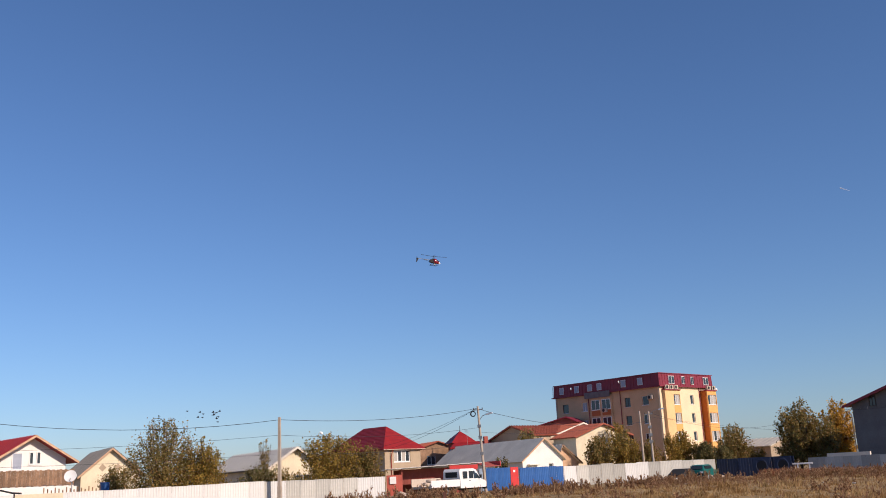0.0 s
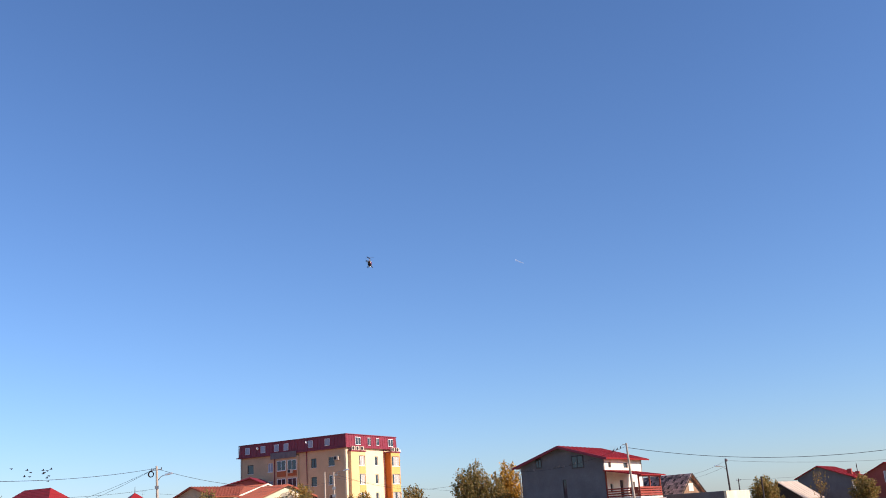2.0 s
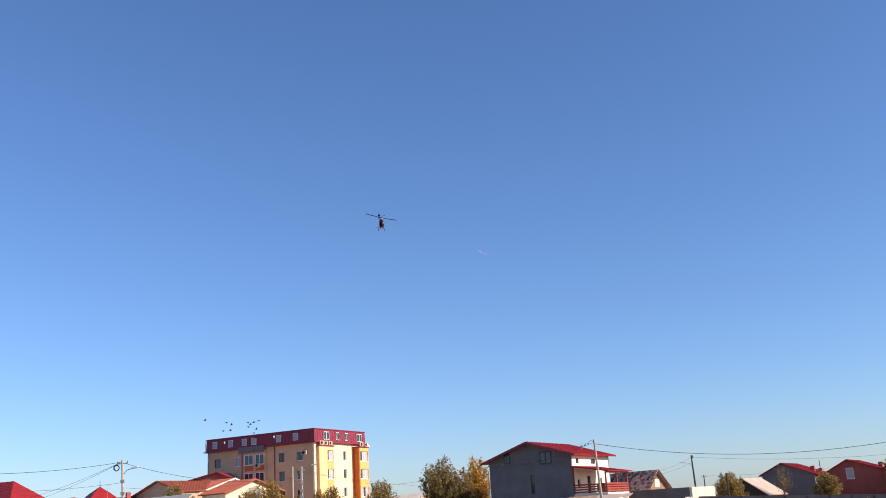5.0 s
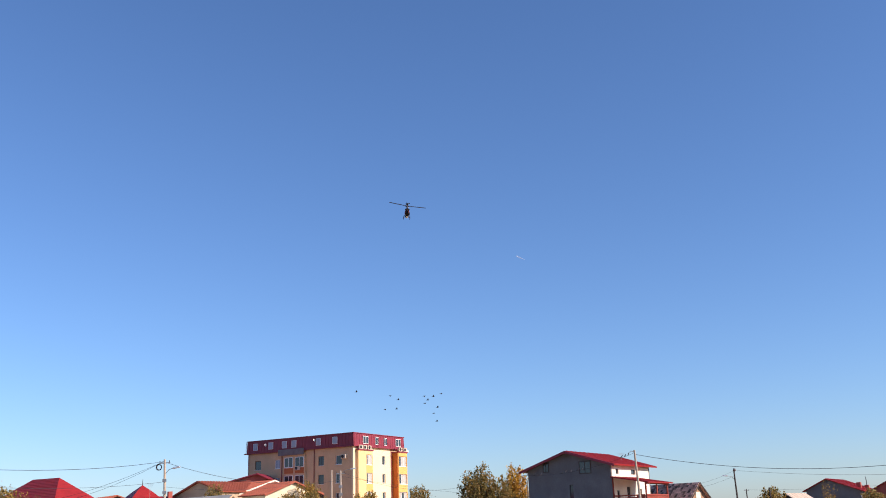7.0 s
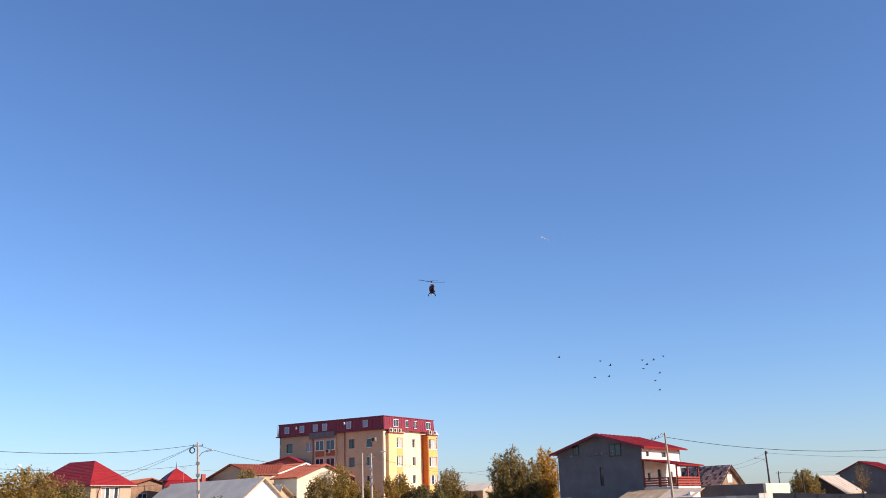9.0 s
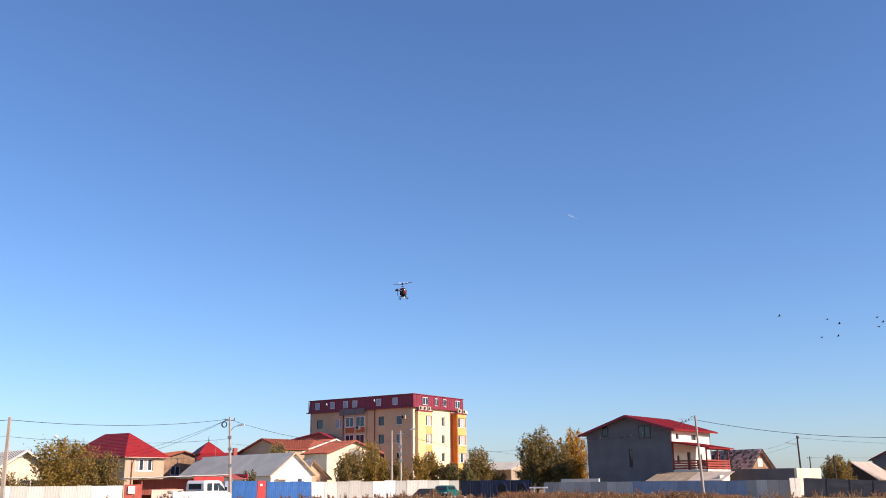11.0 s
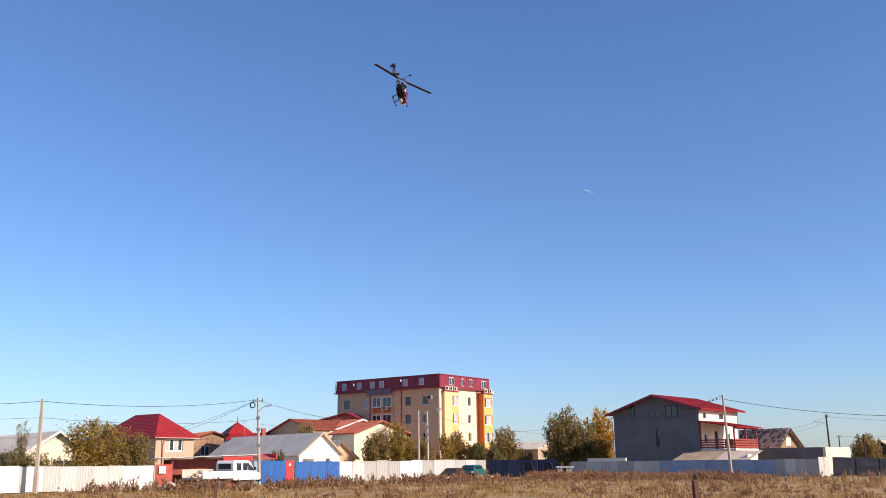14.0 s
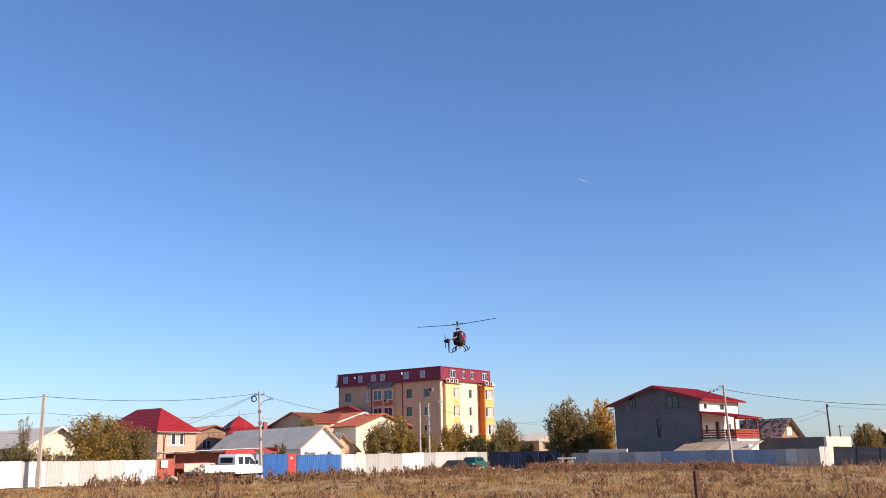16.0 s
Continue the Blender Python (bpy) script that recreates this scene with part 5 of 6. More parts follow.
def yard_bits():
    rng = random.Random(8)
    for k in range(16):
        x, y = (rng.uniform(0.8, 5.5), rng.uniform(96.0, 98.5)) if k < 9 else (rng.uniform(-21.0, -18.5), rng.uniform(67.5, 69.5))
        bm = bmesh.new()
        bmesh.ops.create_icosphere(bm, subdivisions=1, radius=rng.uniform(0.10, 0.26))
        for v in bm.verts:
            v.co += Vector((rng.uniform(-0.06, 0.06), rng.uniform(-0.06, 0.06), rng.uniform(-0.05, 0.05)))
        ob = new("rubble_stone", mesh_of("rubble_stone", bm, M_RUBBLE))
        ob.matrix_basis = pose(x, y, 0.14, 0, 0, rng.uniform(0, 180))
        tagged(ob, "pale broken rubble lump in dry weeds", "stone", "rubble")
    for k, (x, y) in enumerate(((0.9, 76.9), (5.8, 65.1), (8.9, 63.2), (10.0, 59.4), (15.1, 62.9), (3.0, 39.9), (15.2, 41.3), (11.6, 56.1))):
        q = thing("plastic_litter", pose(x, y, 0.02, 0, 0, k * 47), "%s scrap of plastic litter in dry grass" % ("blue" if k == 5 else "white"), "litter", "litter in the grass")
        bm = bmesh.new()
        bmesh.ops.create_icosphere(bm, subdivisions=2, radius=0.085)
        for v in bm.verts:
            v.co = Vector((v.co.x * rng.uniform(0.8, 2.2), v.co.y * rng.uniform(0.7, 1.3), max(-0.02, v.co.z * rng.uniform(0.3, 0.8) + 0.05)))
        part("film", bm, M_SHEET_BLUE if k == 5 else M_SHEET_PALE, q)
    for x, y, z in ((-25.1, 120.0, 0), (30.2, 109.0, 0)):
        q = thing("tv_antenna", pose(x, y, 0), "thin television antenna on a tall mast", "antenna")
        hh = 7.2 if x < 0 else 8.6
        part("mast", tubed([(0, 0, 0), (0, 0, hh)], 0.014, sides=5), M_STEEL, q)
        for j in range(4):
            part("element", tubed([(-0.45 + 0.06 * j, 0, hh - 0.05 - 0.14 * j), (0.45 - 0.06 * j, 0, hh - 0.05 - 0.14 * j)], 0.009, sides=4), M_STEEL, q)
    b = thing("pipe_barrier", pose(11.2, 101.4, 0, 0, 0, -18), "white pipe barrier beside a dark fence", "barrier")
    part("beam", bevelled(boxed(0.4, 2.3, -0.08, 0.08, 1.0, 1.15), 0.02), M_FRAME, b)
    for x in (0.9, 2.0):
        part("leg", boxed(x - 0.05, x + 0.05, -0.05, 0.05, 0, 1.0), M_FRAME, b)
    # two gate leaves with arched panels before the dark fence
    for x, y in ((8.9, 103.95), (10.9, 103.1)):
        g = thing("gate_arch", pose(x, y, 0, 0, 0, -24), "dark blue gate leaf with an arched panel", "gate")
        part("leaf", boxed(-0.85, 0.85, 0, 0.05, 0.05, 1.88), M_SHEET_DARKBLUE, g)
        bm = bmesh.new()
        tube(bm, [(0.55 * math.cos(a * 0.2618), -0.03, 1.0 + 0.65 * math.sin(a * 0.2618)) for a in range(25)], 0.05, sides=5)
        part("arch", bm, M_SHEET_DARKBLUE, g)
        part("arch_panel", tubed([(0, -0.01, 1.0), (0, -0.03, 1.0)], 0.5, sides=20), M_DARKPLASTIC, g)
    w = thing("low_white_wall", pose(15.9, 108.0, 0, 0, 0, -44), "low white wall behind a sheet metal fence", "wall")
    part("masonry", boxed(0, 5.0, 0, 0.2, 0, 1.95), M_WHITE, w)
    br = thing("barrel", pose(-45.0, 70.5, 0.2), "blue plastic barrel standing on a plinth", "barrel")
    part("drum", bevelled(tubed([(0, 0, 1.3), (0, 0, 2.1)], 0.36, sides=16), 0.03), M_SHEET_BLUE, br)
    part("plinth", boxed(-0.5, 0.5, -0.5, 0.5, -0.2, 1.3), M_CONCRETE, br)
    q = thing("low_yard_wall", pose(-36.0, 47.8, 0, 0, 0, 30), "low cream block wall in front of a white fence", "wall")
    part("masonry", bevelled(boxed(-0.2, 2.4, 0, 0.25, -0.02, 1.62), 0.02), M_CREAM, q)
    q = thing("handrail", pose(-36.4, 45.6, 0, 0, 0, 8), "dark bent pipe handrail", "rail")
    part("pipe", tubed([(0, 0, 2.1), (1.6, 0, 1.72), (2.1, 0, 1.68)], 0.05), M_DARKPLASTIC, q)
    for x, z in ((0.2, 2.06), (1.7, 1.72)):
        part("leg", tubed([(x, 0, 0), (x, 0, z)], 0.04), M_DARKPLASTIC, q)
    f = thing("picket_fence", pose(-47.8, 66.5, 0, 0, 0, 45), "short wooden picket fence between gardens", "fence")
    for k in range(16):
        part("picket", boxed(k * 0.28, k * 0.28 + 0.09, 0, 0.03, 0.05, 2.05 - 0.1 * (k % 3)), M_WOOD, f)
    part("rail", boxed(0, 4.4, 0.032, 0.08, 1.5, 1.58), M_WOOD, f)


yard_bits()


def heap():
    """A low heap of tan earth beside the carport, and a pale bag caught in the fruit tree."""
    bm = bmesh.new()
    bmesh.ops.create_icosphere(bm, subdivisions=4, radius=1.0)
    for v in bm.verts:
        k = 1 + 0.25 * noise.noise(v.co * 2.1) + 0.10 * noise.noise(v.co * 7)
        v.co = Vector((v.co.x * 0.95 * k, v.co.y * 0.7 * k, max(-0.05, v.co.z * 0.55 * k * (1 - 0.35 * v.co.xy.length))))
    ob = new("earth_heap", mesh_of("earth_heap", bm, M_RUBBLE))
    ob.matrix_basis = pose(-19.4, 68.4, 0, 0, 0, 30)
    tagged(ob, "low heap of pale tan earth beside a carport", "heap")
    bm = bmesh.new()
    bmesh.ops.create_icosphere(bm, subdivisions=2, radius=0.16)
    for v in bm.verts:
        v.co *= 1 + 0.35 * noise.noise(v.co * 9)
        v.co.z *= 0.7
    bag = new("plastic_bag", mesh_of("plastic_bag", bm, M_FRAME))
    bag.matrix_basis = pose(-27.2, 72.9, 5.33, 0, 25, 0)
    tagged(bag, "crumpled white plastic bag caught in a tree", "bag")


heap()


# ---- weeds and grass ----
def grass():
    rng = np.random.default_rng(5)
    n = 230000
    # area-even in angle, denser near the camera
    az = rng.uniform(radians(-44), radians(40), n)
    d = 15 * (112 / 15) ** rng.uniform(0, 1, n)
    x, y = d * np.sin(az), d * np.cos(az)
    keep = (y < 66 + 1.0 * (x + 24)) & (y < 122 - 0.98 * (x - 14)) & (y < 109)
    x, y, d = x[keep], y[keep], d[keep]
    n = len(x)
    # two thirds of the blades gather in tufts of some sixty
    tuft = rng.integers(0, n // 60, n)
    own = rng.uniform(0, 1, n) < 0.34
    spread = rng.normal(0, 0.16, (n, 2)) * np.maximum(1, d / 35)[:, None]
    x, y = np.where(own, x, x[tuft] + spread[:, 0]), np.where(own, y, y[tuft] + spread[:, 1])
    d = np.hypot(x, y)
    tall = np.where(own, 1.0, rng.uniform(0.8, 2.1, n // 60 + 1)[tuft])
    patch = np.array([noise.noise((a * 0.11, b * 0.11, 3.0)) for a, b in zip(x, y)])
    h = rng.uniform(0.04, 0.14, n) * (1 + 1.1 * patch) * tall
    w = 0.007 * np.maximum(1, d / 17)
    a = rng.uniform(0, 2 * np.pi, n)
    lean = rng.normal(0, 0.35, (n, 2)) * h[:, None]
    base = np.stack([x, y, np.full(n, -0.04)], 1)
    side = np.stack([np.cos(a) * w, np.sin(a) * w, 0 * w], 1)
    mid = base + np.stack([lean[:, 0] * 0.35, lean[:, 1] * 0.35, h * 0.6], 1)
    tip = base + np.stack([lean[:, 0], lean[:, 1], h], 1)
    v = np.stack([base - side, base + side, mid + side * 0.7, tip, mid - side * 0.7], 1).reshape(-1, 3)
    f = (np.arange(n)[:, None] * 5 + np.arange(5)).tolist()
    me = bpy.data.meshes.new("grass")
    me.from_pydata(v.tolist(), [], f)
    me.materials.append(L_GRASS)
    tagged(new("grass", me), "dry yellow-brown autumn grass", "grass", kind="stuff")


grass()


def weeds():
    rng = np.random.default_rng(9)
    vs, fs = [], []

    def blade(p, q, w):
        p, q = np.array(p), np.array(q)
        e = np.cross(q - p, rng.normal(size=3))
        e = e / (np.linalg.norm(e) + 1e-9) * w
        k = len(vs)
        vs.extend([(p - e).tolist(), (p + e).tolist(), (q + e * 0.5).tolist(), (q - e * 0.5).tolist()])
        fs.append((k, k + 1, k + 2, k + 3))

    count = 0
    while count < 1150:
        az = radians(rng.uniform(-43, 38))
        d = rng.uniform(24, 104)
        x, y = d * math.sin(az), d * math.cos(az)
        if y > 63 + (x + 24) * 0.97 or y > 118 - 0.98 * (x - 14) or y > 104:
            continue
        dense = 1.2 * noise.noise((x * 0.13, y * 0.13, 8)) + 0.9 * noise.noise((x * 0.45, y * 0.45, 2)) + (0.20 if 60 < d < 100 else -0.16)
        if rng.uniform(0.0, 0.5) > dense:
            continue
        count += 1
        hh = (0.22 + 0.65 * rng.beta(1.6, 2.6)) * (1.2 if d > 58 else 0.8)
        for s in range(rng.integers(2, 5)):
            tip = (x + rng.normal(0, 0.16), y + rng.normal(0, 0.16), hh * rng.uniform(0.65, 1.0))
            base = (x + rng.normal(0, 0.06), y + rng.normal(0, 0.06), -0.03)
            blade(base, tip, 0.010 + d * 0.00013)
            for k in range(11):
                u = rng.uniform(0.3, 1.0)
                p = [base[i] + (tip[i] - base[i]) * u for i in range(3)]
                q = [p[0] + rng.normal(0, 0.04), p[1] + rng.normal(0, 0.04), p[2] + rng.uniform(0.03, 0.13)]
                blade(p, q, rng.uniform(0.006, 0.022))
    # a taller, denser belt before the gates, the truck and the fences
    count = 0
    while count < 560:
        x = rng.uniform(-23, 24)
        y = (76 if x < -12 else 76 + (x + 12) * 1.15 if x < 6 else 98 - (x - 6) * 0.75) + rng.normal(-6.0, 3.5) - (4 if x < -12 else 0)
        if noise.noise((x * 0.25, y * 0.25, 5)) < rng.uniform(-0.1, 0.3):
            continue
        count += 1
        hh = 0.25 + 0.95 * rng.beta(1.4, 2.6)
        for s in range(rng.integers(3, 6)):
            tip = (x + rng.normal(0, 0.16), y + rng.normal(0, 0.16), hh * rng.uniform(0.6, 1.0))
            base = (x + rng.normal(0, 0.09), y + rng.normal(0, 0.09), -0.03)
            blade(base, tip, 0.02)
            for k in range(24):
                u = rng.uniform(0.1, 1.0)
                p = [base[i] + (tip[i] - base[i]) * u for i in range(3)]
                q = [p[0] + rng.normal(0, 0.05), p[1] + rng.normal(0, 0.05), p[2] + rng.uniform(0.04, 0.16)]
                blade(p, q, rng.uniform(0.012, 0.042))
    # broad dead clumps scattered over the field
    for k in range(85):
        az, d = radians(rng.uniform(-38, 33)), rng.uniform(26, 88)
        x, y = d * math.sin(az), d * math.cos(az)
        if y > 61 + (x + 24) * 0.97 or y > 112 - 0.98 * (x - 14):
            continue
        wide, hh = rng.uniform(0.25, 0.65), rng.uniform(0.3, 0.75)
        for s in range(12):
            base = (x + rng.normal(0, wide * 0.5), y + rng.normal(0, wide * 0.5), -0.03)
            tip = (base[0] + rng.normal(0, 0.15), base[1] + rng.normal(0, 0.15), hh * rng.uniform(0.5, 1.0))
            blade(base, tip, 0.012)
            for j in range(14):
                u = rng.uniform(0.05, 1.0)
                p = [base[i] + (tip[i] - base[i]) * u for i in range(3)]
                q = [p[0] + rng.normal(0, 0.06), p[1] + rng.normal(0, 0.06), p[2] + rng.uniform(0.02, 0.12)]
                blade(p, q, rng.uniform(0.01, 0.035))
    me = bpy.data.meshes.new("weeds")
    me.from_pydata(vs, [], fs)
    me.materials.append(L_WEED)
    tagged(new("weeds", me), "tall brown dead weeds in dry grass", "weeds", kind="stuff")


weeds()


def rust_grass():
    """A rust-red strip of tall dead grass along the pale blue fence, and a green patch in it."""
    rng = np.random.default_rng(21)
    for name, mt, n, label in (("rust_grass", L_RUST, 9000, "tall rust-red dead grass before a sheet fence"), ("green_grass", L_FRESH, 1800, "small patch of fresh green grass")):
        if mt is L_RUST:
            u = rng.uniform(0, 1, n)
            x, y = 8.5 + 20 * u, 103.5 - 15.5 * u + rng.normal(-2.6, 1.3, n)
            h = rng.uniform(0.25, 0.85, n) * (1 - 0.45 * u)
        else:
            x, y = rng.normal(19.6, 0.9, n), rng.normal(91.5, 1.3, n)
            h = rng.uniform(0.15, 0.42, n)
        a = rng.uniform(0, 2 * np.pi, n)
        side = np.stack([np.cos(a), np.sin(a), 0 * a], 1) * 0.022
        base = np.stack([x, y, np.full(n, -0.04)], 1)
        tip = base + np.stack([rng.normal(0, 0.14, n), rng.normal(0, 0.14, n), h], 1)
        v = np.stack([base - side, base + side, tip + side * 0.2, tip - side * 0.2], 1).reshape(-1, 3)
        me = bpy.data.meshes.new(name)
        me.from_pydata(v.tolist(), [], np.arange(4 * n).reshape(n, 4).tolist())
        me.materials.append(mt)
        tagged(new(name, me), label, "grass", kind="stuff")


rust_grass()


# ---- contrail ----
def contrail():
    t = thing("contrail", pose(0, 0, 0), "short white vapour trail high in the blue sky", "contrail")
    bm = bmesh.new()
    tube(bm, [(-15, 0, 0), (-8, 0, 0), (3, 0, 0), (14, 0, 0)], 1.7, 0.7, 8)
    part("plume", bm, M_TRAIL, t)
    bm = bmesh.new()
    tube(bm, [(-14, 0, -2.2), (-5, 0, -1.7), (7, 0, -1.2)], 0.9, 0.4, 8)
    part("plume", bm, M_TRAIL, t)
    return t


trail = contrail()


# ---- model helicopter ----
def ring(x, y, z, rx, rz, n=14, sq=1.0):
    out = []
    for k in range(n):
        c, s = math.cos(2 * math.pi * k / n), math.sin(2 * math.pi * k / n)
        out.append(Vector((x + rx * math.copysign(abs(c) ** sq, c), y, z + rz * math.copysign(abs(s) ** sq, s))))
    return out


def helicopter():
    """Local space: nose to +y, up +z, the rotor's hub above the origin."""
    h = thing("model_helicopter", pose(0, 0, 0), "red and black radio-controlled model helicopter in flight", "helicopter")
    bm = bmesh.new()
    loft(bm, [ring(0, 0.0, 0.0, 0.078, 0.125, 14), ring(0, 0.05, -0.005, 0.085, 0.132), ring(0, 0.13, -0.02, 0.085, 0.125), ring(0, 0.24, -0.05, 0.07, 0.09), ring(0, 0.32, -0.075, 0.045, 0.05), ring(0, 0.36, -0.085, 0.012, 0.014)])
    bmesh.ops.recalc_face_normals(bm, faces=bm.faces)
    for f in bm.faces:
        f.smooth = True
    part("canopy", bm, M_CANOPY, h, "glossy red canopy")
    bm = bmesh.new()
    loft(bm, [ring(0, 0.13, 0.035, 0.0885, 0.05), ring(0, 0.22, 0.0, 0.077, 0.05), ring(0, 0.29, -0.03, 0.058, 0.035)])
    part("windscreen", bm, M_CARBON, h, "black windscreen panel")
    bm = bmesh.new()
    loft(bm, [ring(0, 0.27, -0.064, 0.064, 0.078), ring(0, 0.325, -0.078, 0.046, 0.051), ring(0, 0.366, -0.087, 0.013, 0.015)])
    part("chin_panel", bm, M_FRAME, h, "white nose tip")
    part("receiver", bevelled(boxed(-0.028, 0.028, 0.02, 0.10, -0.185, -0.138), 0.006), M_FRAME, h, "white box under the belly")
    for x in (-0.045, 0.057):
        bm = bmesh.new()
        slab(bm, [(x, -0.20, -0.09), (x, 0.16, -0.15), (x, 0.16, -0.02), (x, 0.0, 0.11), (x, -0.14, 0.08), (x, -0.22, 0.0)], 0.012)
        part("side_frame", bm, M_CARBON, h)
    bm = bmesh.new()
    loft(bm, [ring(0, -0.15, -0.01, 0.036, 0.07), ring(0, -0.05, 0.0, 0.05, 0.105), ring(0, 0.004, 0.0, 0.055, 0.12)])
    part("gearbox_housing", bm, M_MAROON, h, "dark maroon rear housing")
    part("engine", bevelled(boxed(-0.045, 0.045, -0.17, -0.09, -0.11, 0.02), 0.012), M_CARBON, h)
    part("muffler", tubed([(0.075, -0.18, -0.09), (0.075, 0.02, -0.09)], 0.028, sides=10), M_DARKPLASTIC, h)
    part("fuel_tank", bevelled(boxed(-0.05, 0.05, -0.02, 0.12, -0.14, -0.06), 0.012), M_DARKPLASTIC, h)
    part("main_gear", tubed([(0, -0.02, 0.085), (0, -0.02, 0.10)], 0.085, sides=20), M_DARKPLASTIC, h)
    part("mast", tubed([(0, 0, 0.05), (0, 0, 0.235)], 0.009, sides=8), M_ALU, h)
    part("swashplate", tubed([(0, 0, 0.14), (0, 0, 0.165)], 0.036, sides=14), M_DARKPLASTIC, h)
    for a in (0.4, 2.5, 4.6):
        part("control_rod", tubed([(0.034 * math.cos(a), 0.034 * math.sin(a), 0.10), (0.03 * math.cos(a), 0.03 * math.sin(a), 0.20)], 0.003, sides=5), M_ALU, h)
    boom = part("tail_boom", tubed([(0, -0.15, 0.03), (0, -0.86, 0.03)], 0.013, sides=10), M_STEEL, h)
    for x in (-0.05, 0.05):
        part("boom_strut", tubed([(x, -0.17, -0.06), (0.0, -0.52, 0.022)], 0.005, sides=6), M_DARKPLASTIC, h)
    bm = bmesh.new()
    slab(bm, [(0.012, -0.80, 0.0), (0.012, -0.87, -0.15), (0.012, -0.905, -0.16), (0.012, -0.90, 0.03), (0.012, -0.885, 0.075), (0.012, -0.82, 0.06)][::-1], 0.008)
    part("tail_fin", bm, M_CARBON, h)
    bm = bmesh.new()
    slab(bm, [(-0.06, -0.61, 0.03), (0.06, -0.61, 0.03), (0.05, -0.55, 0.03), (-0.05, -0.55, 0.03)], 0.006)
    part("stabiliser", bm, M_CARBON, h)
    part("tail_case", bevelled(boxed(-0.03, 0.03, -0.89, -0.83, 0.0, 0.06), 0.008), M_DARKPLASTIC, h)
    tr = new("tail_rotor", mesh_of("tail_rotor", tubed([(-0.02, 0, 0), (0.02, 0, 0)], 0.018, sides=8), M_DARKPLASTIC))
    tr.parent = h
    for s in (-1, 1):
        bm = bmesh.new()
        box(bm, -0.004, 0.004, -0.011, 0.011, 0.02 * s, 0.105 * s)
        part("tail_blade", bm, M_CARBON, tr)
    for s in (-1, 1):
        sk = part("skid", tubed([(s * 0.112, -0.20, -0.22), (s * 0.112, 0.16, -0.225), (s * 0.112, 0.21, -0.21), (s * 0.112, 0.235, -0.185)], 0.0085, sides=8), M_DARKPLASTIC, h)
        for y in (-0.10, 0.10):
            part("strut", tubed([(s * 0.03, y, -0.13), (s * 0.075, y, -0.145), (s * 0.105, y, -0.18), (s * 0.112, y, -0.22)], 0.0085, sides=8), M_DARKPLASTIC, sk)
    rotor = new("main_rotor", mesh_of("main_rotor", tubed([(0, 0, -0.025), (0, 0, 0.035)], 0.018, sides=12), M_DARKPLASTIC))
    rotor.parent = h
    for s in (-1, 1):
        bm = bmesh.new()
        x0, x1 = sorted((0.025 * s, 0.10 * s))
        box(bm, x0, x1, -0.013, 0.013, -0.009, 0.010)
        part("blade_grip", bevelled(bm, 0.003), M_DARKPLASTIC, rotor)
        bm = bmesh.new()
        q = [(0.095 * s, -0.030, 0.0), (0.15 * s, -0.036, 0.002), (0.672 * s, -0.030, 0.03), (0.672 * s, 0.030, 0.032), (0.15 * s, 0.026, 0.004), (0.095 * s, 0.022, 0.0)]
        slab(bm, q if s > 0 else q[::-1], 0.008)
        part("blade", bm, M_CARBON, rotor, "black main rotor blade")
        part("flybar", tubed([(0, 0.02 * s, 0.04), (0, 0.20 * s, 0.04)], 0.004, sides=6), M_STEEL, rotor)
        bm = bmesh.new()
        box(bm, -0.022, 0.022, min(0.17 * s, 0.23 * s), max(0.17 * s, 0.23 * s), 0.036, 0.044)
        part("paddle", bevelled(bm, 0.003), M_CARBON, rotor)
    return h, rotor, tr


heli, heli_rotor, heli_tail_rotor = helicopter()


# ---- birds ----
def bird():
    """Local space: beak to +x, wings along y."""
    b = thing("pigeon", pose(0, 0, 0), "dark pigeon flying in a flock over roofs", "bird", "flying flock")
    bm = bmesh.new()
    secs = [(-0.22, 0.005, 0.0), (-0.19, 0.03, 0.0), (-0.08, 0.05, 0.0), (0.04, 0.06, -0.01), (0.12, 0.04, 0.01), (0.16, 0.028, 0.03), (0.19, 0.006, 0.03)]
    loft(bm, [[Vector((x, r * math.cos(k * math.pi / 4), z + r * math.sin(k * math.pi / 4))) for k in range(8)] for x, r, z in secs])
    part("body", bm, M_BIRD, b)
    wings = []
    for s in (-1, 1):
        bm = bmesh.new()
        q = [(0.08, 0, 0), (0.10, 0.16 * s, 0), (0.02, 0.34 * s, 0), (-0.05, 0.20 * s, 0), (-0.08, 0, 0)]
        slab(bm, q if s > 0 else q[::-1], 0.012)
        w = part("wing", bm, M_BIRD, b)
        w.matrix_basis = pose(0, 0.03 * s, 0.02)
        wings.append(w)
    bm = bmesh.new()
    slab(bm, [(-0.16, -0.03, 0), (-0.16, 0.03, 0), (-0.29, 0.06, 0), (-0.29, -0.06, 0)][::-1], 0.008)
    part("tail", bm, M_BIRD, b)
    return b, wings


FLOCK = [(-3.3, 0.79), (-1.27, 0.52), (-0.79, 0.27), (-1.58, -0.27), (-0.89, -0.27), (0.79, 0.45), (1.0, 0.21), (0.82, 0.03), (1.34, 0.41), (1.82, 0.58), (1.58, -0.24), (1.34, -0.58), (1.51, -1.06)]
flock = [bird() for _ in FLOCK]


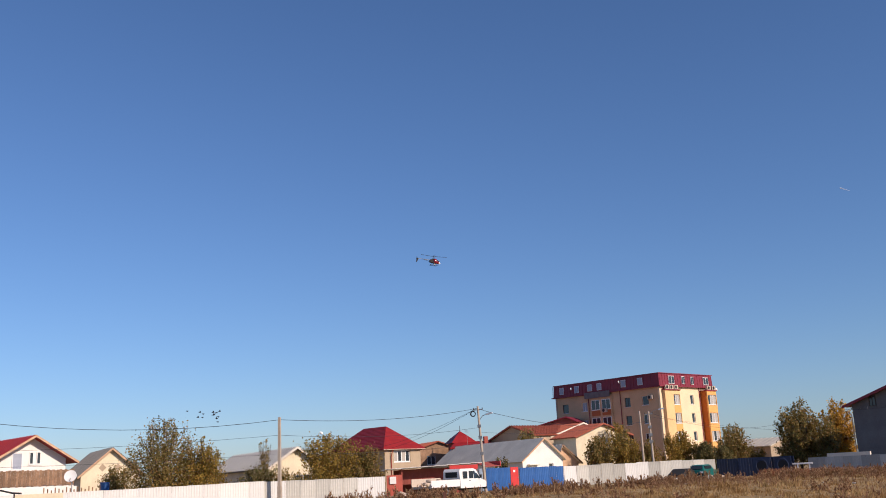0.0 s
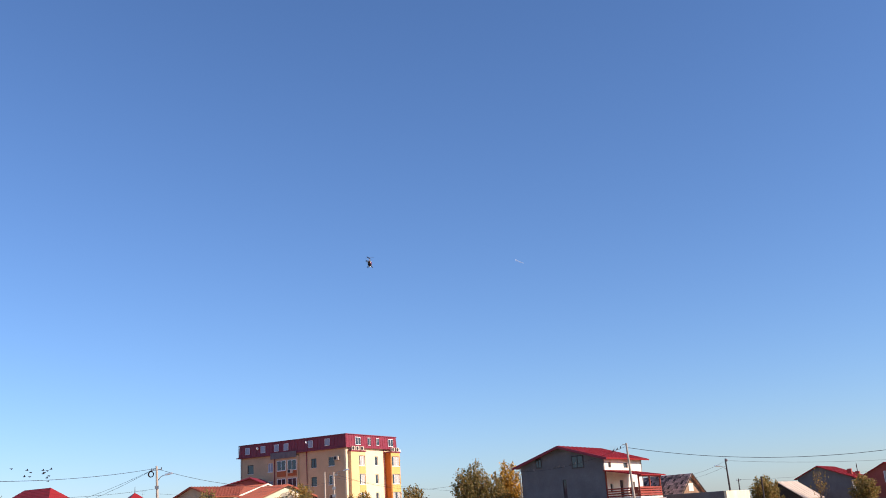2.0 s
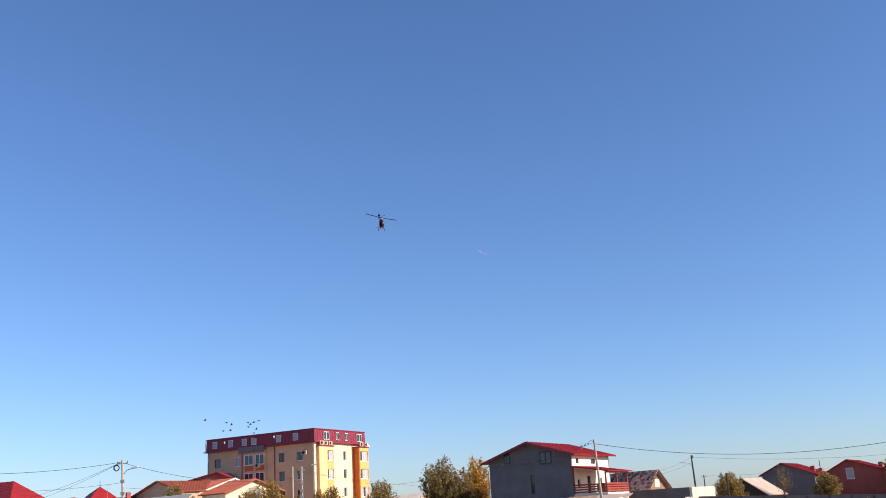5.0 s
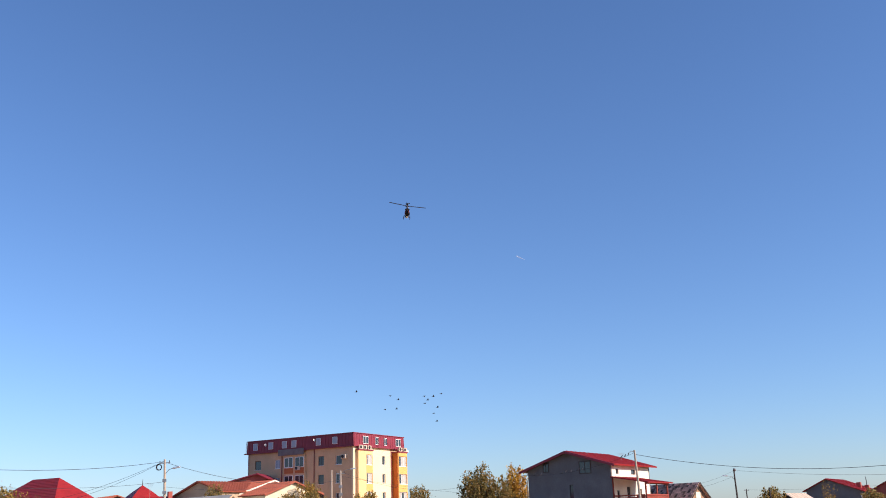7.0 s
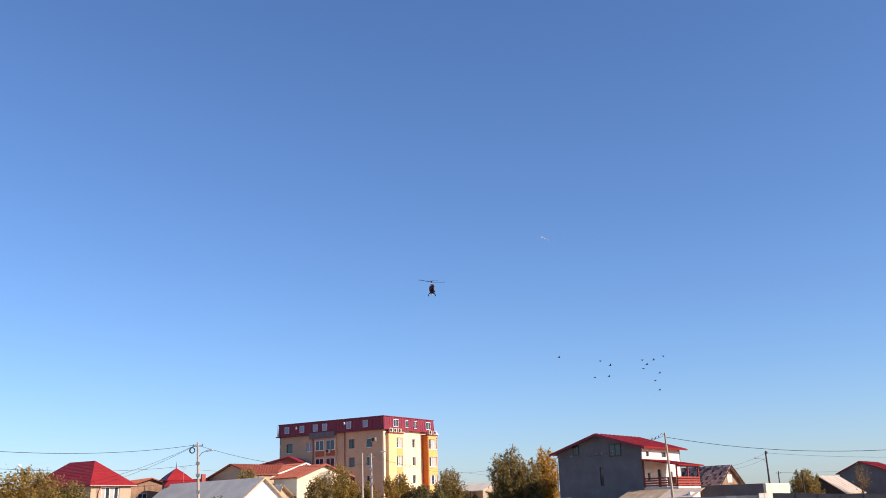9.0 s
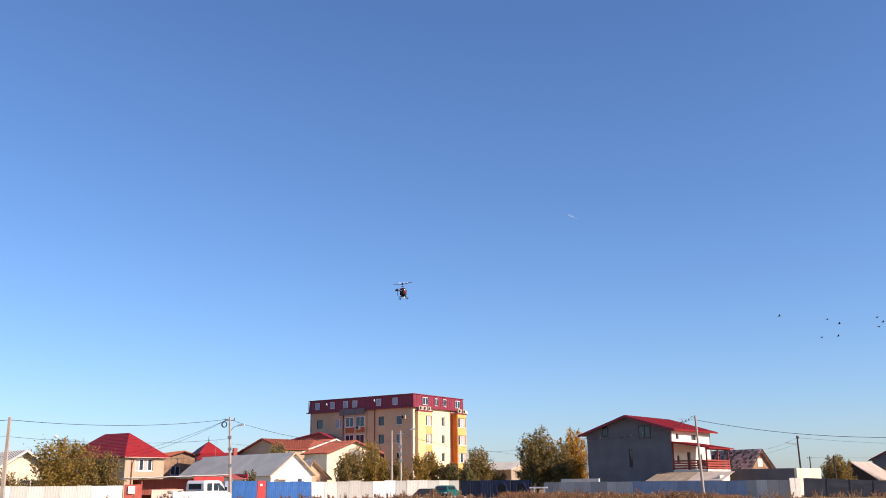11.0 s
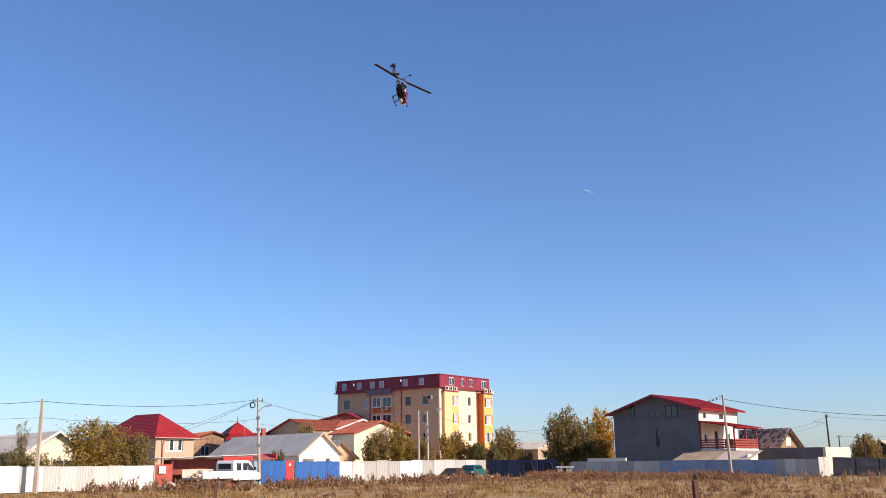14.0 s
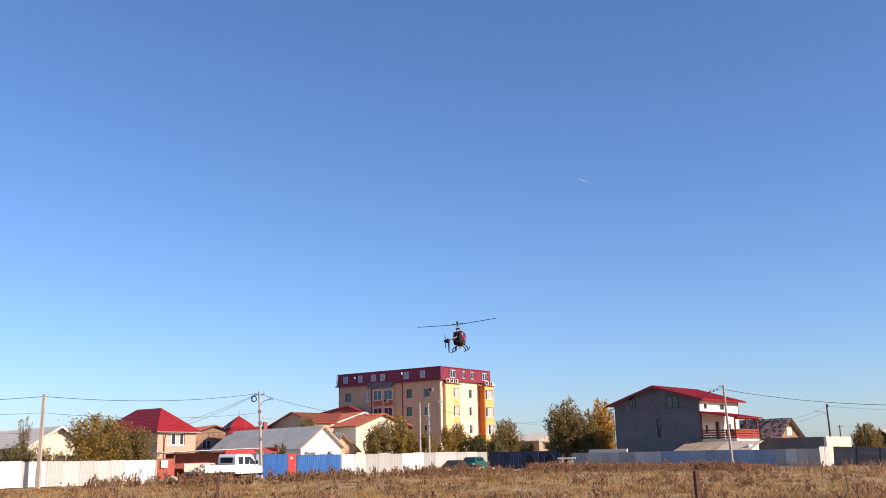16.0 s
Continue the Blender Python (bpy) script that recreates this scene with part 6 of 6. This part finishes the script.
def perched():
    a, b = Vector((26.1, 90, 7.3)), Vector((17.6, 104.5, 6.2))
    for u in (0.035, 0.06, 0.09, 0.42, 0.46, 0.52, 0.57, 0.60, 0.80, 0.86, 0.93):
        q = a.lerp(b, u) - Vector((0, 0, 0.65 * 4 * u * (1 - u)))
        p = thing("perched_pigeon", Matrix.Translation(q + Vector((0, 0, 0.014))) @ pose(0, 0, 0, 0, 0, 30 + 40 * math.sin(u * 50)), "dark pigeon perched on an overhead cable", "bird", "perched birds")
        bm = bmesh.new()
        secs = [(-0.20, 0.015, -0.04), (-0.10, 0.045, 0.04), (0.0, 0.06, 0.09), (0.06, 0.045, 0.15), (0.08, 0.03, 0.20), (0.11, 0.022, 0.215), (0.14, 0.005, 0.205)]
        loft(bm, [[Vector((x, r * math.cos(k * math.pi / 4), z + r * math.sin(k * math.pi / 4))) for k in range(8)] for x, r, z in secs])
        part("body", bm, M_BIRD, p)
        part("legs", tubed([(0.0, 0, 0.0), (0.0, 0, 0.06)], 0.012, sides=5), M_DARKPLASTIC, p)


perched()


# ---- motion of the moving things ----
HELICOPTER_ROWS = [
    (0.0, -10.58, 44.60, 11.99, -57, -5, 4),
    (0.2, -8.36, 43.94, 12.35, -53, -4, -4),
    (0.5, -5.63, 43.05, 13.43, -38, -2, -15),
    (0.7, -4.08, 42.01, 14.03, -34, -2, -6),
    (1.0, -2.49, 41.79, 15.14, -29, 0, 6),
    (1.2, -1.81, 41.77, 15.30, -24, 4, 2),
    (1.5, -0.88, 42.89, 15.20, -17, 9, 0),
    (2.0, 1.22, 45.30, 14.07, -10, 10, 0),
    (2.5, 3.09, 46.55, 12.91, -9, 11, 0),
    (3.0, 4.12, 44.49, 12.56, -10, 14, 0),
    (3.5, 3.87, 41.57, 11.88, -11, 18, 0),
    (4.0, 3.31, 39.76, 11.06, -12, 17, 0),
    (4.2, 3.17, 38.72, 11.15, -10, 12, 0),
    (6.3, 1.65, 28.57, 13.52, -6, -8, 6),
    (6.5, 1.67, 28.73, 13.13, -6, -9, -5),
    (7.0, 1.74, 31.26, 12.03, -2, 2, 5),
    (7.5, 1.78, 32.92, 9.92, 2, 5, 0),
    (8.0, 2.21, 33.17, 8.75, 0, 8, 7),
    (8.5, 2.12, 31.19, 8.44, 2, 8, -6),
    (9.0, 1.46, 29.71, 8.35, 0, 8, 0),
    (9.2, 1.04, 29.24, 8.24, -2, 8, 0),
    (11.3, -0.52, 27.43, 7.19, -14, 11, 0),
    (11.5, -0.58, 26.88, 7.39, -17, 12, 2),
    (12.0, -0.76, 24.62, 8.19, -13, 7, 0),
    (12.5, -1.11, 23.57, 8.24, -15, 6, 11),
    (13.0, -1.30, 21.15, 7.50, -14, 3, 15),
    (13.5, -1.15, 18.44, 7.83, -17, 0, 2),
    (14.0, -0.74, 16.63, 8.44, -7, -7, 8),
    (14.5, -0.56, 16.18, 8.24, -4, -6, 0),
    (15.0, -0.24, 16.51, 7.40, -3.5, 0, 9),
    (15.5, 0.15, 16.34, 5.05, -10, 7, 5),
    (16.0, 0.24, 15.88, 3.54, -13, 12, -3),
]
# azimuth (clockwise from +y), elevation and width of the flock
FLOCK_ROWS = [(0.0, -27.0, 4.0, 0.36), (0.5, -25.2, 3.66, 0.45), (3.5, -9.5, 4.05, 0.17), (4.0, -7.7, 4.35, 0.18), (5.0, -4.6, 5.5, 0.6), (6.3, -0.1, 6.65, 0.85), (7.0, 3.2, 6.85, 1.0), (8.0, 8.45, 7.25, 1.1),
              (9.0, 14.4, 7.4, 1.2), (11.3, 27.2, 8.3, 1.25), (11.8, 30.0, 8.6, 1.25), (13.0, 36.5, 9.0, 1.3), (16.0, 52.0, 9.5, 1.3)]
TRAIL_ROWS = [(0.0, 11.30, 14.62), (4.0, 10.65, 15.15), (8.0, 10.16, 15.45), (12.0, 9.60, 15.79), (16.0, 8.88, 16.16)]
# turn of the rotor's blades at each half second
BLADE_ROWS = [(0.0, 87), (0.5, -1), (0.7, 122), (1.0, 119), (1.5, 47), (2.0, 90), (2.5, 84), (3.0, -25), (3.5, -19), (4.0, 52), (6.3, 51), (6.5, -13), (7.0, 17), (7.5, -62), (8.0, 38), (8.5, -55), (9.0, 50),
              (11.5, 97), (12.0, -2), (12.5, 47), (13.0, 39), (13.5, -13), (14.0, 47), (14.5, 7), (15.0, 15), (15.5, 10), (16.0, 13)]


def on_sky(az, el, d):
    a, e = radians(az), radians(el)
    return EYE + Vector((math.sin(a) * math.cos(e), math.cos(a) * math.cos(e), math.sin(e))) * d


def motions():
    walk(heli, [(t, pose(x, y, z, 0, 0, yaw) @ pose(0, 0, 0, pitch) @ pose(0, 0, 0, 0, roll)) for t, x, y, z, yaw, pitch, roll in HELICOPTER_ROWS])
    # the blades: whole turns between the known angles, in steps of under 90 degrees
    rows, turn = [(0.0, BLADE_ROWS[0][1])], BLADE_ROWS[0][1]
    for (t0, a0), (t1, a1) in zip(BLADE_ROWS, BLADE_ROWS[1:]):
        n = max(1, round((t1 - t0) * 10))
        want = (a1 - a0) % 180 + 180 * round(n * 62 / 180)
        while want > 85 * n:
            want -= 180
        rows += [(t0 + (t1 - t0) * (k + 1) / n, turn + want * (k + 1) / n) for k in range(n)]
        turn += want
    walk(heli_rotor, [(t, pose(0, 0, 0.228, 0, 0, a)) for t, a in rows])
    walk(heli_tail_rotor, [(k / 10, pose(-0.04, -0.865, 0.03, k * 73)) for k in range(161)])
    for n, ((b, wings), (du, dv)) in enumerate(zip(flock, FLOCK)):
        rows = []
        for t, az, el, s in FLOCK_ROWS:
            rows.append((t, Matrix.Translation(on_sky(az + du * s, el + dv * s, 140 + 3 * math.sin(n * 2.3))) @ pose(0, 0, 0, 0, 0, -az * 0.8)))
        walk(b, rows)
        for s, w in zip((-1, 1), wings):
            walk(w, [(k / 5, pose(0, 0.03 * s, 0.02, s * (38 if (k + n) % 2 else -22))) for k in range(81)])
    walk(trail, [(t, Matrix.Translation(on_sky(az, el, 3000)) @ pose(0, 0, 0, 0, 29, -az)) for t, az, el in TRAIL_ROWS])


motions()
